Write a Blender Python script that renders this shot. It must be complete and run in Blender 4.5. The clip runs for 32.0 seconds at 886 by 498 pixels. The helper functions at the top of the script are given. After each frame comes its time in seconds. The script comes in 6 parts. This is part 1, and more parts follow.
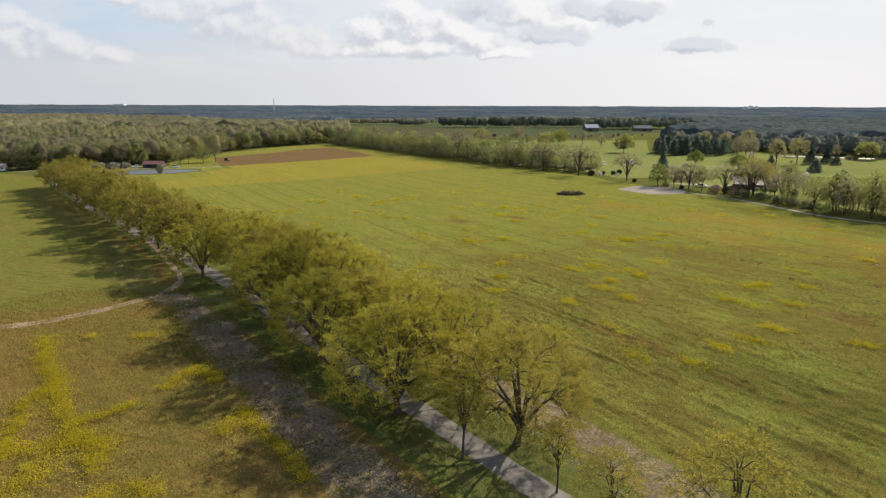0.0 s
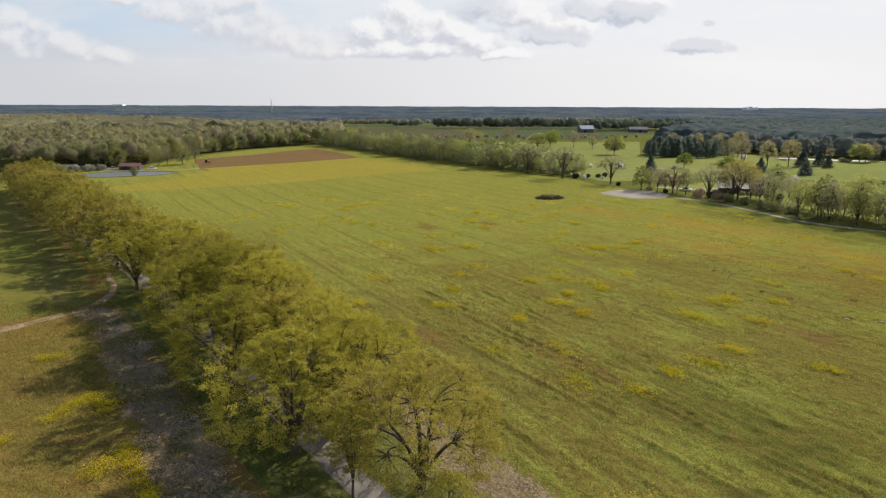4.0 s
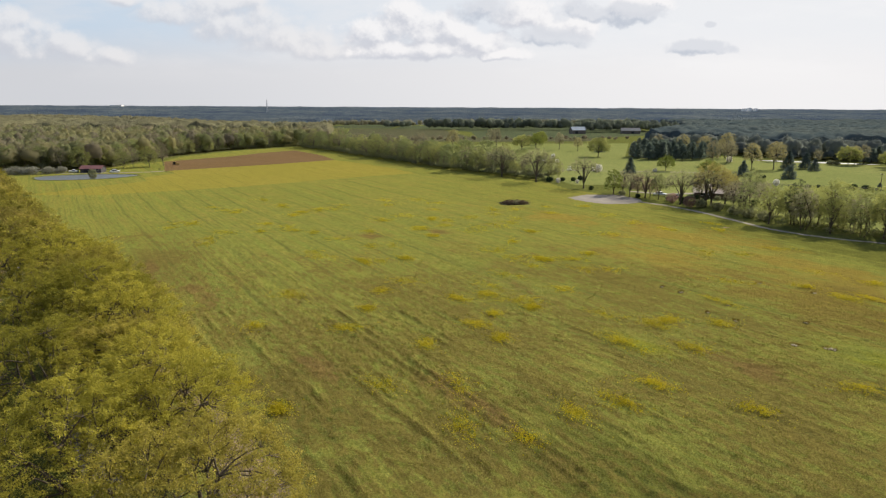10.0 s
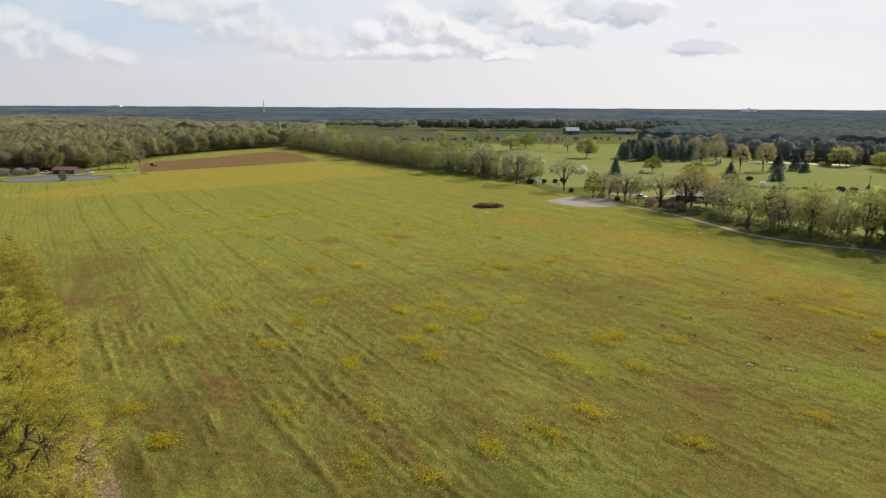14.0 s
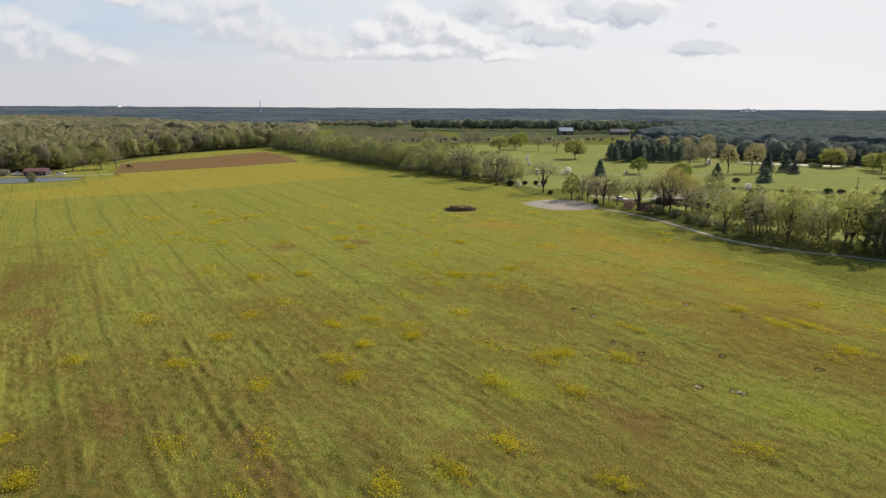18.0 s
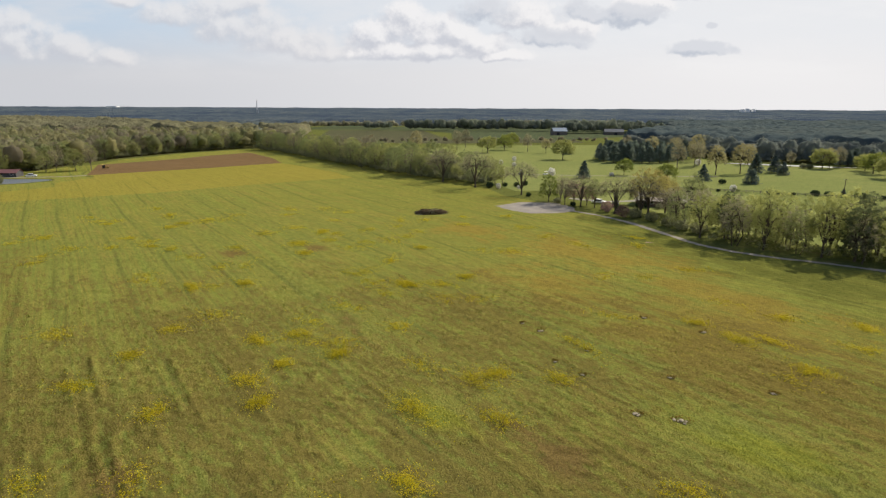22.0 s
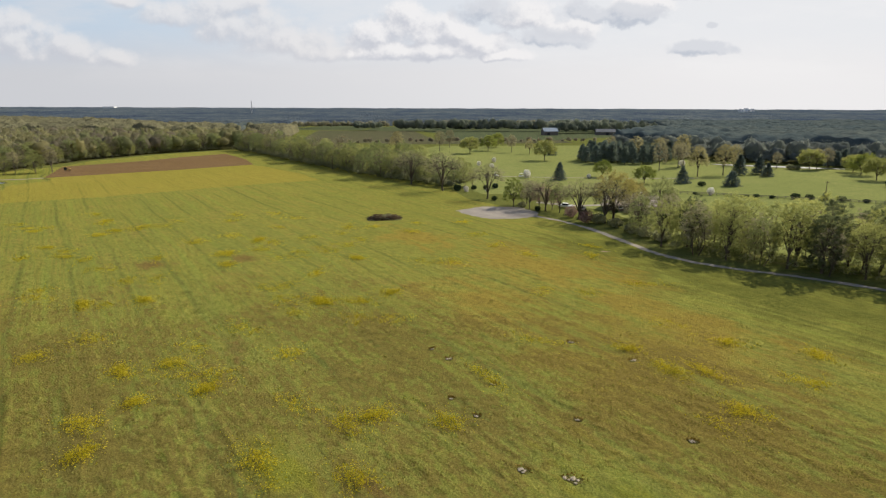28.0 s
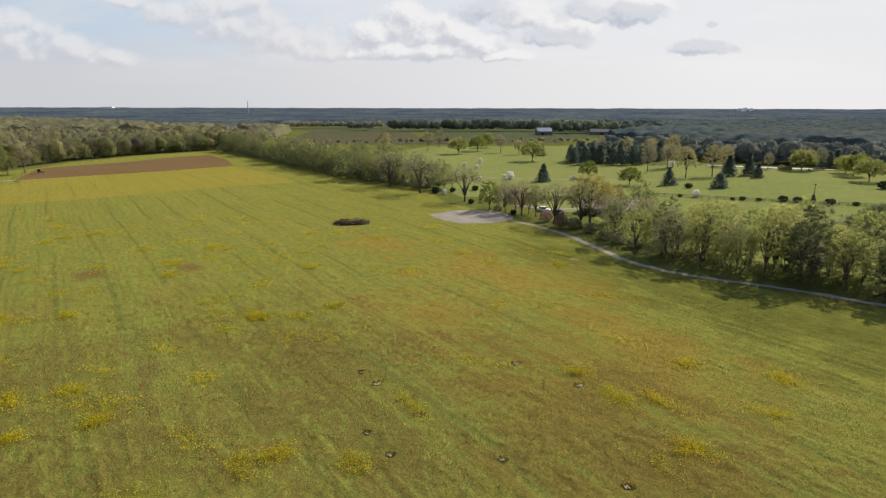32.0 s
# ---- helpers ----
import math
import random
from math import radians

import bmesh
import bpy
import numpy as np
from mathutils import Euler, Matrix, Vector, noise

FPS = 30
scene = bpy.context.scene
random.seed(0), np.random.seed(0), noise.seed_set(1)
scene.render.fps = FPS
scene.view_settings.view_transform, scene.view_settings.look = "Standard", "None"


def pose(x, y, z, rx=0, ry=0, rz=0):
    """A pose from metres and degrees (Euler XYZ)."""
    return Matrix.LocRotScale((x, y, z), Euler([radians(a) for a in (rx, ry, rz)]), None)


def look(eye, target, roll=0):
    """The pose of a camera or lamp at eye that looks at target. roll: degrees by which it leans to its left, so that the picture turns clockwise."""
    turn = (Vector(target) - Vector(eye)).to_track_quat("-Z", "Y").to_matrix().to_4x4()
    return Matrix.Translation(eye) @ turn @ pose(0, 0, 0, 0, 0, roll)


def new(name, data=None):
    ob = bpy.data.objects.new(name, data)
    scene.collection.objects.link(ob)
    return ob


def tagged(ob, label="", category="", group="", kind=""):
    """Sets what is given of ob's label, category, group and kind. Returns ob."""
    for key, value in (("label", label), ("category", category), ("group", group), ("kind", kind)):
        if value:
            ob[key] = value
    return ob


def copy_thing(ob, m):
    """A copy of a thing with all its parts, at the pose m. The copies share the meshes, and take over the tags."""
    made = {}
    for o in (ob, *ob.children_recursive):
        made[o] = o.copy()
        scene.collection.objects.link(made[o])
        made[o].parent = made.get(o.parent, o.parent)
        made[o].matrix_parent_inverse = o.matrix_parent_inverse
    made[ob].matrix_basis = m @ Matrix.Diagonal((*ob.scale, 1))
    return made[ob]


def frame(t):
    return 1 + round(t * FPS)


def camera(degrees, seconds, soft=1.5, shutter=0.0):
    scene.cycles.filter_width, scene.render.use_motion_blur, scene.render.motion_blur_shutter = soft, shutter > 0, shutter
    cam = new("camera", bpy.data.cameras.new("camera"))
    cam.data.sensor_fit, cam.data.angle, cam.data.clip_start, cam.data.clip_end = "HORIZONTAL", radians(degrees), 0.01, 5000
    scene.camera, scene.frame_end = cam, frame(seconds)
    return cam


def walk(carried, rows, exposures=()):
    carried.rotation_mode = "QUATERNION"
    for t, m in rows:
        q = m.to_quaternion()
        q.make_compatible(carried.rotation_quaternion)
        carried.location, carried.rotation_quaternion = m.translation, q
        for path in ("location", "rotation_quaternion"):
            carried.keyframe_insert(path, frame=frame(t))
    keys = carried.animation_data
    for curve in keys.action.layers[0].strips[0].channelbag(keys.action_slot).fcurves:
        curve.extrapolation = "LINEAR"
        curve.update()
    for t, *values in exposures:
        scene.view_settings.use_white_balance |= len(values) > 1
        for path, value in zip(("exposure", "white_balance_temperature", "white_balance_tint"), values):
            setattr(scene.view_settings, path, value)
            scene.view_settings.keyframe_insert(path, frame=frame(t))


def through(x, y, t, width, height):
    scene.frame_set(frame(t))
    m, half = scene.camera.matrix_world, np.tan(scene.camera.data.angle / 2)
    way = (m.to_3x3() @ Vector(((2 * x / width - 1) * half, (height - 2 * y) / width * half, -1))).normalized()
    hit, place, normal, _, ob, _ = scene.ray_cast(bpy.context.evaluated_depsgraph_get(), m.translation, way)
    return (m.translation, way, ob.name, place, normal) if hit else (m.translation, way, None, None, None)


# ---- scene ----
from mathutils import geometry

# The camera: a drone that slides sideways and ahead at a level height over a hay field.
cam = camera(73.0, 32.0, soft=1.3)
FLIGHT = [
    (0, 0.00, 0.00, 33.00, 0.000, -13.498, -0.192),
    (2, 4.72, 3.59, 33.15, 0.035, -13.468, -0.221),
    (4, 9.51, 7.13, 33.25, 0.068, -13.439, -0.246),
    (6, 14.35, 10.64, 33.31, 0.098, -13.412, -0.267),
    (8, 19.25, 14.12, 33.33, 0.127, -13.386, -0.284),
    (10, 24.17, 17.58, 33.31, 0.155, -13.362, -0.297),
    (12, 29.12, 21.02, 33.27, 0.180, -13.341, -0.305),
    (14, 34.06, 24.47, 33.20, 0.203, -13.321, -0.309),
    (16, 39.00, 27.91, 33.13, 0.225, -13.304, -0.308),
    (18, 43.91, 31.38, 33.05, 0.245, -13.290, -0.303),
    (20, 48.78, 34.86, 32.97, 0.263, -13.278, -0.293),
    (22, 53.59, 38.38, 32.90, 0.280, -13.270, -0.277),
    (24, 58.34, 41.94, 32.84, 0.295, -13.265, -0.257),
    (26, 63.01, 45.54, 32.80, 0.308, -13.263, -0.231),
    (28, 67.58, 49.20, 32.79, 0.320, -13.265, -0.200),
    (30, 72.04, 52.93, 32.81, 0.330, -13.271, -0.164),
    (32, 76.38, 56.73, 32.87, 0.338, -13.281, -0.122),
]
walk(cam, [(t, pose(x, y, z, 0, 0, yaw) @ pose(0, 0, 0, 90 + pitch) @ pose(0, 0, 0, 0, 0, -roll))
           for t, x, y, z, yaw, pitch, roll in FLIGHT], exposures=[(0, 0.62), (10, 0.61), (20, 0.56), (32, 0.54)])

# ---- light ----
SUN_AZ, SUN_EL = radians(46), radians(36)      # azimuth clockwise from +y
sun_way = Vector((math.sin(SUN_AZ) * math.cos(SUN_EL), math.cos(SUN_AZ) * math.cos(SUN_EL), math.sin(SUN_EL)))
sun_data = bpy.data.lights.new("sun", "SUN")
sun_data.energy, sun_data.angle, sun_data.color = 4.4, radians(0.6), (1.0, 0.92, 0.76)
sun = new("sun", sun_data)
sun.matrix_world = look(sun_way * 300, (0, 0, 0))


class Nodes:
    """A thin layer over a node tree: each call adds a node and returns its first output."""

    def __init__(self, tree):
        self.t = tree
        tree.nodes.clear()

    def add(self, kind, ins=(), out=0, operation="", clamp=False, data_type="", interpolation="", turned=""):
        n = self.t.nodes.new(kind)
        if operation:
            n.operation = operation
        if clamp:
            n.use_clamp = clamp
        if data_type:
            n.data_type = data_type
        if interpolation:
            n.interpolation_type = interpolation
        if turned:
            n.rotation_type = turned
        for key, v in dict(ins).items():
            s = n.inputs[key]
            if isinstance(v, bpy.types.NodeSocket):
                self.t.links.new(v, s)
            elif s.type == "RGBA" and not isinstance(v, (int, float)) and len(v) == 3:
                s.default_value = (*v, 1)
            else:
                s.default_value = v
        return n.outputs[out] if len(n.outputs) else n

    def math(self, op, a, b=0.0, c=0.0, clamp=False):
        return self.add("ShaderNodeMath", {0: a, 1: b, 2: c}, operation=op, clamp=clamp)

    def mix(self, f, a, b):
        return self.add("ShaderNodeMix", {0: f, 6: a, 7: b}, out=2, data_type="RGBA")

    def ramp(self, v, lo, hi, a=0.0, b=1.0):
        return self.add("ShaderNodeMapRange", {0: v, 1: lo, 2: hi, 3: a, 4: b}, interpolation="SMOOTHSTEP")

    def noise(self, vec, scale, detail=3.0, rough=0.55, out=0):
        return self.add("ShaderNodeTexNoise", {"Vector": vec, "Scale": scale, "Detail": detail, "Roughness": rough}, out=out)

    def stretch(self, vec, sx, sy, sz=1.0, rz=0.0):
        turned = self.add("ShaderNodeVectorRotate", {"Vector": vec, "Angle": rz}, turned="Z_AXIS")
        return self.add("ShaderNodeMapping", {"Vector": turned, "Scale": (sx, sy, sz)})


# ---- sky ----
world = bpy.data.worlds.new("sky")
scene.world = world
world.use_nodes = True
N = Nodes(world.node_tree)
way = N.add("ShaderNodeTexCoord", out=0)
sep = N.t.nodes.new("ShaderNodeSeparateXYZ")
N.t.links.new(way, sep.inputs[0])
wx, wy, wz = sep.outputs
ahead = N.math("MAXIMUM", wy, 0.08)
su, sv = N.math("DIVIDE", wx, ahead), N.math("DIVIDE", wz, ahead)


def shifted(du, dv):
    """Sky coordinates a little towards the sun, bent by a slow noise so that no outline is an ellipse."""
    u, v = N.math("ADD", su, du), N.math("ADD", sv, dv)
    p = N.add("ShaderNodeCombineXYZ", {0: u, 1: N.math("MULTIPLY", v, 1.1), 2: 0.3})
    slow = N.noise(p, 9.0, 2.0, 0.5, out=1)
    bend = N.add("ShaderNodeSeparateXYZ", {0: slow})
    bu = N.math("ADD", u, N.math("MULTIPLY", N.math("SUBTRACT", bend, 0.5), 0.05))
    puffs = N.math("MULTIPLY", N.math("SUBTRACT", N.noise(p, 23.0, 9.0, 0.60), 0.5), 4.2)
    v = N.math("ADD", v, N.math("MULTIPLY", N.math("SUBTRACT", N.noise(p, 13.0, 3.0, 0.55), 0.5), 0.03))
    return bu, v, puffs


def density(ellipses, at, puffy):
    """How thick the cloud is: over 0 inside, with flat undersides and billowing tops."""
    u, v, puffs = at
    total = None
    for cu, cv, ru, rv in ellipses:
        du = N.math("POWER", N.math("DIVIDE", N.math("SUBTRACT", u, cu), ru), 2.0)
        rise = N.math("DIVIDE", N.math("SUBTRACT", v, cv), rv)
        dv = N.math("POWER", N.math("MAXIMUM", rise, N.math("MULTIPLY", rise, -1.35)), 2.0)
        one = N.math("SUBTRACT", 1.0, N.math("ADD", du, dv))
        total = one if total is None else N.math("MAXIMUM", total, one)
    return N.math("ADD", N.math("MAXIMUM", total, -2.5), N.math("MULTIPLY", puffs, puffy))


BANK = [(-0.686, 0.099, 0.081, 0.040), (-0.616, 0.087, 0.072, 0.027), (-0.536, 0.076, 0.056, 0.019), (-0.690, 0.129, 0.049, 0.023), (-0.507, 0.160, 0.043, 0.014), (-0.404, 0.142, 0.085, 0.026),
        (-0.321, 0.124, 0.085, 0.032), (-0.251, 0.099, 0.090, 0.027), (-0.336, 0.155, 0.060, 0.020), (-0.198, 0.086, 0.063, 0.019)]
CUMULUS = [(-0.121, 0.110, 0.047, 0.028), (-0.067, 0.125, 0.049, 0.034), (-0.005, 0.114, 0.056, 0.025), (0.049, 0.100, 0.056, 0.023), (-0.086, 0.086, 0.085, 0.019), (-0.018, 0.086, 0.076, 0.018),
           (0.090, 0.080, 0.045, 0.011), (0.128, 0.140, 0.063, 0.027), (0.300, 0.156, 0.060, 0.018), (0.190, 0.120, 0.060, 0.020)]
DARK_BASE = [(0.055, 0.145, 0.042, 0.021), (0.252, 0.144, 0.086, 0.019), (0.156, 0.105, 0.068, 0.017), (0.361, 0.166, 0.036, 0.006), (0.404, 0.091, 0.060, 0.014), (0.412, 0.127, 0.009, 0.006)]
here, sunwards = shifted(0.0, 0.0), shifted(0.010, 0.012)
bank, cumulus, base = (density(e, here, k) for e, k in ((BANK, 0.75), (CUMULUS, 0.9), (DARK_BASE, 1.25)))
lit_bank, lit_cumulus, lit_base = (N.ramp(N.math("SUBTRACT", d, density(e, sunwards, k)), -0.75, 0.75)
                                   for d, e, k in ((bank, BANK, 0.75), (cumulus, CUMULUS, 0.9), (base, DARK_BASE, 1.25)))
sunward = N.ramp(N.math("ADD", su, N.math("MULTIPLY", sv, 0.8)), -0.75, 0.62)
haze = N.mix(sunward, (0.640, 0.650, 0.685), (0.90, 0.885, 0.89))
blue = N.mix(sunward, (0.530, 0.650, 0.785), (0.86, 0.87, 0.895))
low = N.mix(N.ramp(sv, 0.045, 0.135), haze, blue)
veil = N.noise(N.add("ShaderNodeCombineXYZ", {0: su, 1: N.math("MULTIPLY", sv, 4.0), 2: 1.7}), 5.0, 5.0, 0.6)
low = N.mix(N.math("MULTIPLY", N.ramp(veil, 0.42, 0.70), 0.45), low, N.mix(sunward, (0.74, 0.74, 0.765), (0.95, 0.94, 0.94)))
low = N.mix(N.math("MULTIPLY", N.ramp(bank, -0.6, 0.9), 0.72), low, N.mix(lit_bank, (0.610, 0.620, 0.675), (0.865, 0.845, 0.845)))
low = N.mix(N.math("MULTIPLY", N.ramp(cumulus, -0.5, 0.6), 0.82), low, N.mix(lit_cumulus, (0.600, 0.615, 0.680), (0.955, 0.935, 0.935)))
low = N.mix(N.math("MULTIPLY", N.ramp(base, -0.5, 0.75), 0.85), low, N.mix(lit_base, (0.520, 0.565, 0.650), (0.71, 0.73, 0.78)))
low = N.mix(N.ramp(sv, 0.02, 0.075), haze, low)
low = N.mix(N.ramp(wy, 0.05, 0.3), haze, low)
sky = N.t.nodes.new("ShaderNodeTexSky")
sky.sky_type, sky.sun_disc, sky.sun_elevation, sky.sun_rotation, sky.dust_density = "NISHITA", False, SUN_EL, SUN_AZ, 2.0
high = sky.outputs[0]
bg_low = N.add("ShaderNodeBackground", {0: low, 1: 0.65})
bg_high = N.add("ShaderNodeBackground", {0: high, 1: 0.12})
both = N.add("ShaderNodeMixShader", {0: N.ramp(wz, 0.17, 0.42), 1: bg_low, 2: bg_high})
N.add("ShaderNodeOutputWorld", {0: both})

# ---- materials ----
ROWS_TURN = math.atan2(0.831, 0.556)           # the drill rows run along (0.556, -0.831)

ROW_GAP = 1.45


def material(name):
    m = bpy.data.materials.new(name)
    m.use_nodes = True
    return m, Nodes(m.node_tree)


def finish(n, colour, rough=0.9, bump=None, strength=0.4, distance=0.1, metal=0.0, spec=0.2):
    ins = {"Base Color": colour, "Roughness": rough, "Metallic": metal, "Specular IOR Level": spec}
    if bump is not None:
        ins["Normal"] = n.add("ShaderNodeBump", {"Height": bump, "Strength": strength, "Distance": distance})
    n.add("ShaderNodeOutputMaterial", {0: n.add("ShaderNodeBsdfPrincipled", ins)})


def plain(name, colour, rough=0.7, scale=3.0, vary=0.25, metal=0.0, spec=0.3):
    m, n = material(name)
    p = n.add("ShaderNodeTexCoord", out=3)
    a = n.noise(p, scale, 5.0, 0.6)
    b = n.noise(p, scale * 9, 3.0)
    f = n.math("ADD", n.math("MULTIPLY", a, 0.65), n.math("MULTIPLY", b, 0.35))
    dark = tuple(c * (1 - vary) for c in colour)
    light = tuple(min(1, c * (1 + vary)) for c in colour)
    finish(n, n.mix(n.ramp(f, 0.3, 0.7), dark, light), rough, f, 0.3, 0.03, metal, spec)
    return m


def foliage(name, dark, light, size=0.12, through=0.45):
    """Leaves: each leaf varies a little, each bough more, and light comes through them."""
    m, n = material(name)
    p = n.add("ShaderNodeNewGeometry", out=0)
    own = n.add("ShaderNodeObjectInfo", out=5)
    leaf = n.add("ShaderNodeNewGeometry", out=8)
    bough = n.noise(p, size, 3.0)
    f = n.math("ADD", n.math("MULTIPLY", n.math("SUBTRACT", bough, 0.5), 1.5), n.math("ADD", n.math("MULTIPLY", leaf, 0.18), n.math("MULTIPLY", own, 0.5)))
    c = n.mix(n.ramp(f, 0.0, 0.95), dark, light)
    d = n.add("ShaderNodeBsdfDiffuse", {0: c})
    t = n.add("ShaderNodeBsdfTranslucent", {0: n.mix(0.2, c, (light[0] * 1.1, light[1] * 1.15, light[2] * 0.8))})
    n.add("ShaderNodeOutputMaterial", {0: n.add("ShaderNodeMixShader", {0: through, 1: d, 2: t})})
    return m


def grassland(name, tones, big=0.02, small=0.6, rows=0.0, turn=ROWS_TURN, bump=0.25, spots=(), warm=(), thatch=(), clover=(), dark_green=(), clumps=0.0, grit=0.0):
    """Mown or wild grass: three tones in large patches, streaks along the rows, fine grain."""
    m, n = material(name)
    p = n.add("ShaderNodeNewGeometry", out=0)
    patch = n.noise(p, big, 4.0, 0.6)
    mid = n.noise(p, big * 7, 4.0, 0.6)
    fine = n.noise(p, small * 8, 5.0, 0.75)
    streak = n.noise(n.stretch(p, 0.07, 0.55, 1.0, turn), 1.0, 3.0, 0.55)
    ripple = n.noise(n.stretch(p, 0.22, 0.8, 1.0, 0.25), 0.6, 3.0, 0.6)
    c = n.mix(n.ramp(n.math("ADD", n.math("MULTIPLY", patch, 0.6), n.math("MULTIPLY", mid, 0.4)), 0.40, 0.60), tones[0], tones[1])
    c = n.mix(n.ramp(n.math("ADD", n.math("MULTIPLY", mid, 0.55), n.math("MULTIPLY", ripple, 0.45)), 0.50, 0.68), c, tones[2])
    if rows:
        q = n.add("ShaderNodeVectorRotate", {"Vector": p, "Angle": turn}, turned="Z_AXIS")
        run, across_ = n.add("ShaderNodeSeparateXYZ", {0: q}, out=0), n.add("ShaderNodeSeparateXYZ", {0: q}, out=1)
        # the same sway as the standing hay has
        sway = n.math("ADD", n.math("MULTIPLY", n.math("SINE", n.math("MULTIPLY", run, 0.05)), 0.45), n.math("MULTIPLY", n.math("SINE", n.math("MULTIPLY", run, 0.17)), 0.16))
        lie = n.math("ADD", across_, sway)
        band = n.noise(n.add("ShaderNodeCombineXYZ", {0: n.math("MULTIPLY", run, 0.016), 1: n.math("MULTIPLY", lie, 0.30), 2: 2.0}), 1.0, 3.0, 0.6)
        drill = n.noise(n.add("ShaderNodeCombineXYZ", {0: n.math("MULTIPLY", run, 0.05), 1: n.math("MULTIPLY", lie, 1.6), 2: 5.0}), 1.0, 3.0, 0.65)
        ridge = n.math("COSINE", n.math("MULTIPLY", lie, 2 * math.pi / ROW_GAP))
        live = n.math("MULTIPLY", n.ramp(n.noise(n.add("ShaderNodeCombineXYZ", {0: n.math("MULTIPLY", run, 0.03), 1: n.math("MULTIPLY", lie, 0.45), 2: 9.0}), 1.0, 3.0), 0.36, 0.60),
                      n.ramp(lie, 60.0, 130.0, 1.0, 0.45))
        track = n.math("SINE", n.math("MULTIPLY", lie, 2 * math.pi / 8.7))
        # Darkened green for the troughs: shade between rows put into the colour.
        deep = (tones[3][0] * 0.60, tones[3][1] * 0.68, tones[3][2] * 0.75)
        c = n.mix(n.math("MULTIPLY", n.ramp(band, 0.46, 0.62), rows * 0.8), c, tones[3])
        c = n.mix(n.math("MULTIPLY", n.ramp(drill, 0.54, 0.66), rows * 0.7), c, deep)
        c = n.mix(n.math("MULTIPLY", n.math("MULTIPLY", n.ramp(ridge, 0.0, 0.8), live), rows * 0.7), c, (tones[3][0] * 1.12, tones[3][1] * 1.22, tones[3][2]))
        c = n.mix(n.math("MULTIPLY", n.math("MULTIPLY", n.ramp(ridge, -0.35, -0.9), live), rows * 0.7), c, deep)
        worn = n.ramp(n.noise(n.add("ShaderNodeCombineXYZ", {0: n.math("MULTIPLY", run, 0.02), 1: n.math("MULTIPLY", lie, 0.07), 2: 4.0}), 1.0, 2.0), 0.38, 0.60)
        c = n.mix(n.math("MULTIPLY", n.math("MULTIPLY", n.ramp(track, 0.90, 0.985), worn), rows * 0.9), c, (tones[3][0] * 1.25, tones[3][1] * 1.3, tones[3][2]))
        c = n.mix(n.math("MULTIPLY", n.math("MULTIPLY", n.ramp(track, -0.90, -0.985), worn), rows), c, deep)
    if clumps:
        # tussocks of green over brown thatch, longer along the rows
        knots = n.noise(n.stretch(p, 0.28, 1.5, 1.0, turn), 1.0, 5.0, 0.66)
        where = n.ramp(n.math("ADD", n.math("MULTIPLY", mid, 0.6), n.math("MULTIPLY", patch, 0.4)), 0.40, 0.62, 0.35, 1.0)
        c = n.mix(n.math("MULTIPLY", n.math("MULTIPLY", n.ramp(knots, 0.50, 0.38), where), clumps), c, (0.125, 0.088, 0.036))
        c = n.mix(n.math("MULTIPLY", n.ramp(knots, 0.52, 0.64), clumps * 0.75), c, (0.178, 0.205, 0.046))
    tuft = n.noise(n.stretch(p, 0.6, 1.1, 1.0, turn), 0.9, 5.0, 0.68)
    # The first set of ellipses is mixed to a darker green than the field.
    for ells, tone, amount, gain in ((dark_green, (0.092, 0.098, 0.024), 0.9, 1.0), (warm, (0.250, 0.168, 0.036), 0.74, 0.4), (thatch, (0.116, 0.079, 0.027), 0.78, 6.0), (spots, (0.145, 0.082, 0.036), 0.8, 1.5), (clover, (0.190, 0.208, 0.020), 0.6, 0.6)):
        if ells:
            q = n.add("ShaderNodeVectorRotate", {"Vector": p, "Angle": turn}, turned="Z_AXIS")
            best = None
            for x, y, a, b in ells:
                ca, sa = math.cos(turn), math.sin(turn)
                d = n.add("ShaderNodeMapping", {"Vector": q, "Scale": (1 / a, 1 / b, 0), "Location": (-(x * ca - y * sa) / a, -(x * sa + y * ca) / b, 0)})
                one = n.math("SUBTRACT", 1.0, n.add("ShaderNodeVectorMath", {0: d}, out=1, operation="LENGTH"))
                best = one if best is None else n.math("MAXIMUM", best, one)
            lumps = n.math("ADD", n.math("MULTIPLY", n.math("SUBTRACT", mid, 0.5), 2.5), n.math("MULTIPLY", n.math("SUBTRACT", streak, 0.5), 2.0))
            lumps = n.math("ADD", lumps, n.math("MULTIPLY", n.math("SUBTRACT", tuft, 0.50), gain))
            c = n.mix(n.math("MULTIPLY", n.ramp(n.math("ADD", best, lumps), 0.0, 0.9), amount), c, tone)
    if grit:
        # pale curled leaves, green showing through
        flakes = n.noise(p, 2.6, 6.0, 0.78)
        c = n.mix(n.math("MULTIPLY", n.ramp(n.noise(p, 0.42, 5.0, 0.7), 0.50, 0.60), 0.8), c, (0.075, 0.088, 0.022))
        c = n.mix(n.math("MULTIPLY", n.ramp(flakes, 0.50, 0.62), grit), c, (0.44, 0.335, 0.255))
        c = n.mix(n.math("MULTIPLY", n.ramp(flakes, 0.46, 0.36), grit), c, (0.075, 0.052, 0.034))
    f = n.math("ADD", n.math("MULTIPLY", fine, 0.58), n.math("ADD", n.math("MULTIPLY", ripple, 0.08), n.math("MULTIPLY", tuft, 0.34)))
    # Low grain is mixed darker, so shade between tufts is partly painted in.
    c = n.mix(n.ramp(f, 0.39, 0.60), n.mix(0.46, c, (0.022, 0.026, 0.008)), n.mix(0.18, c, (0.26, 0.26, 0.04)))
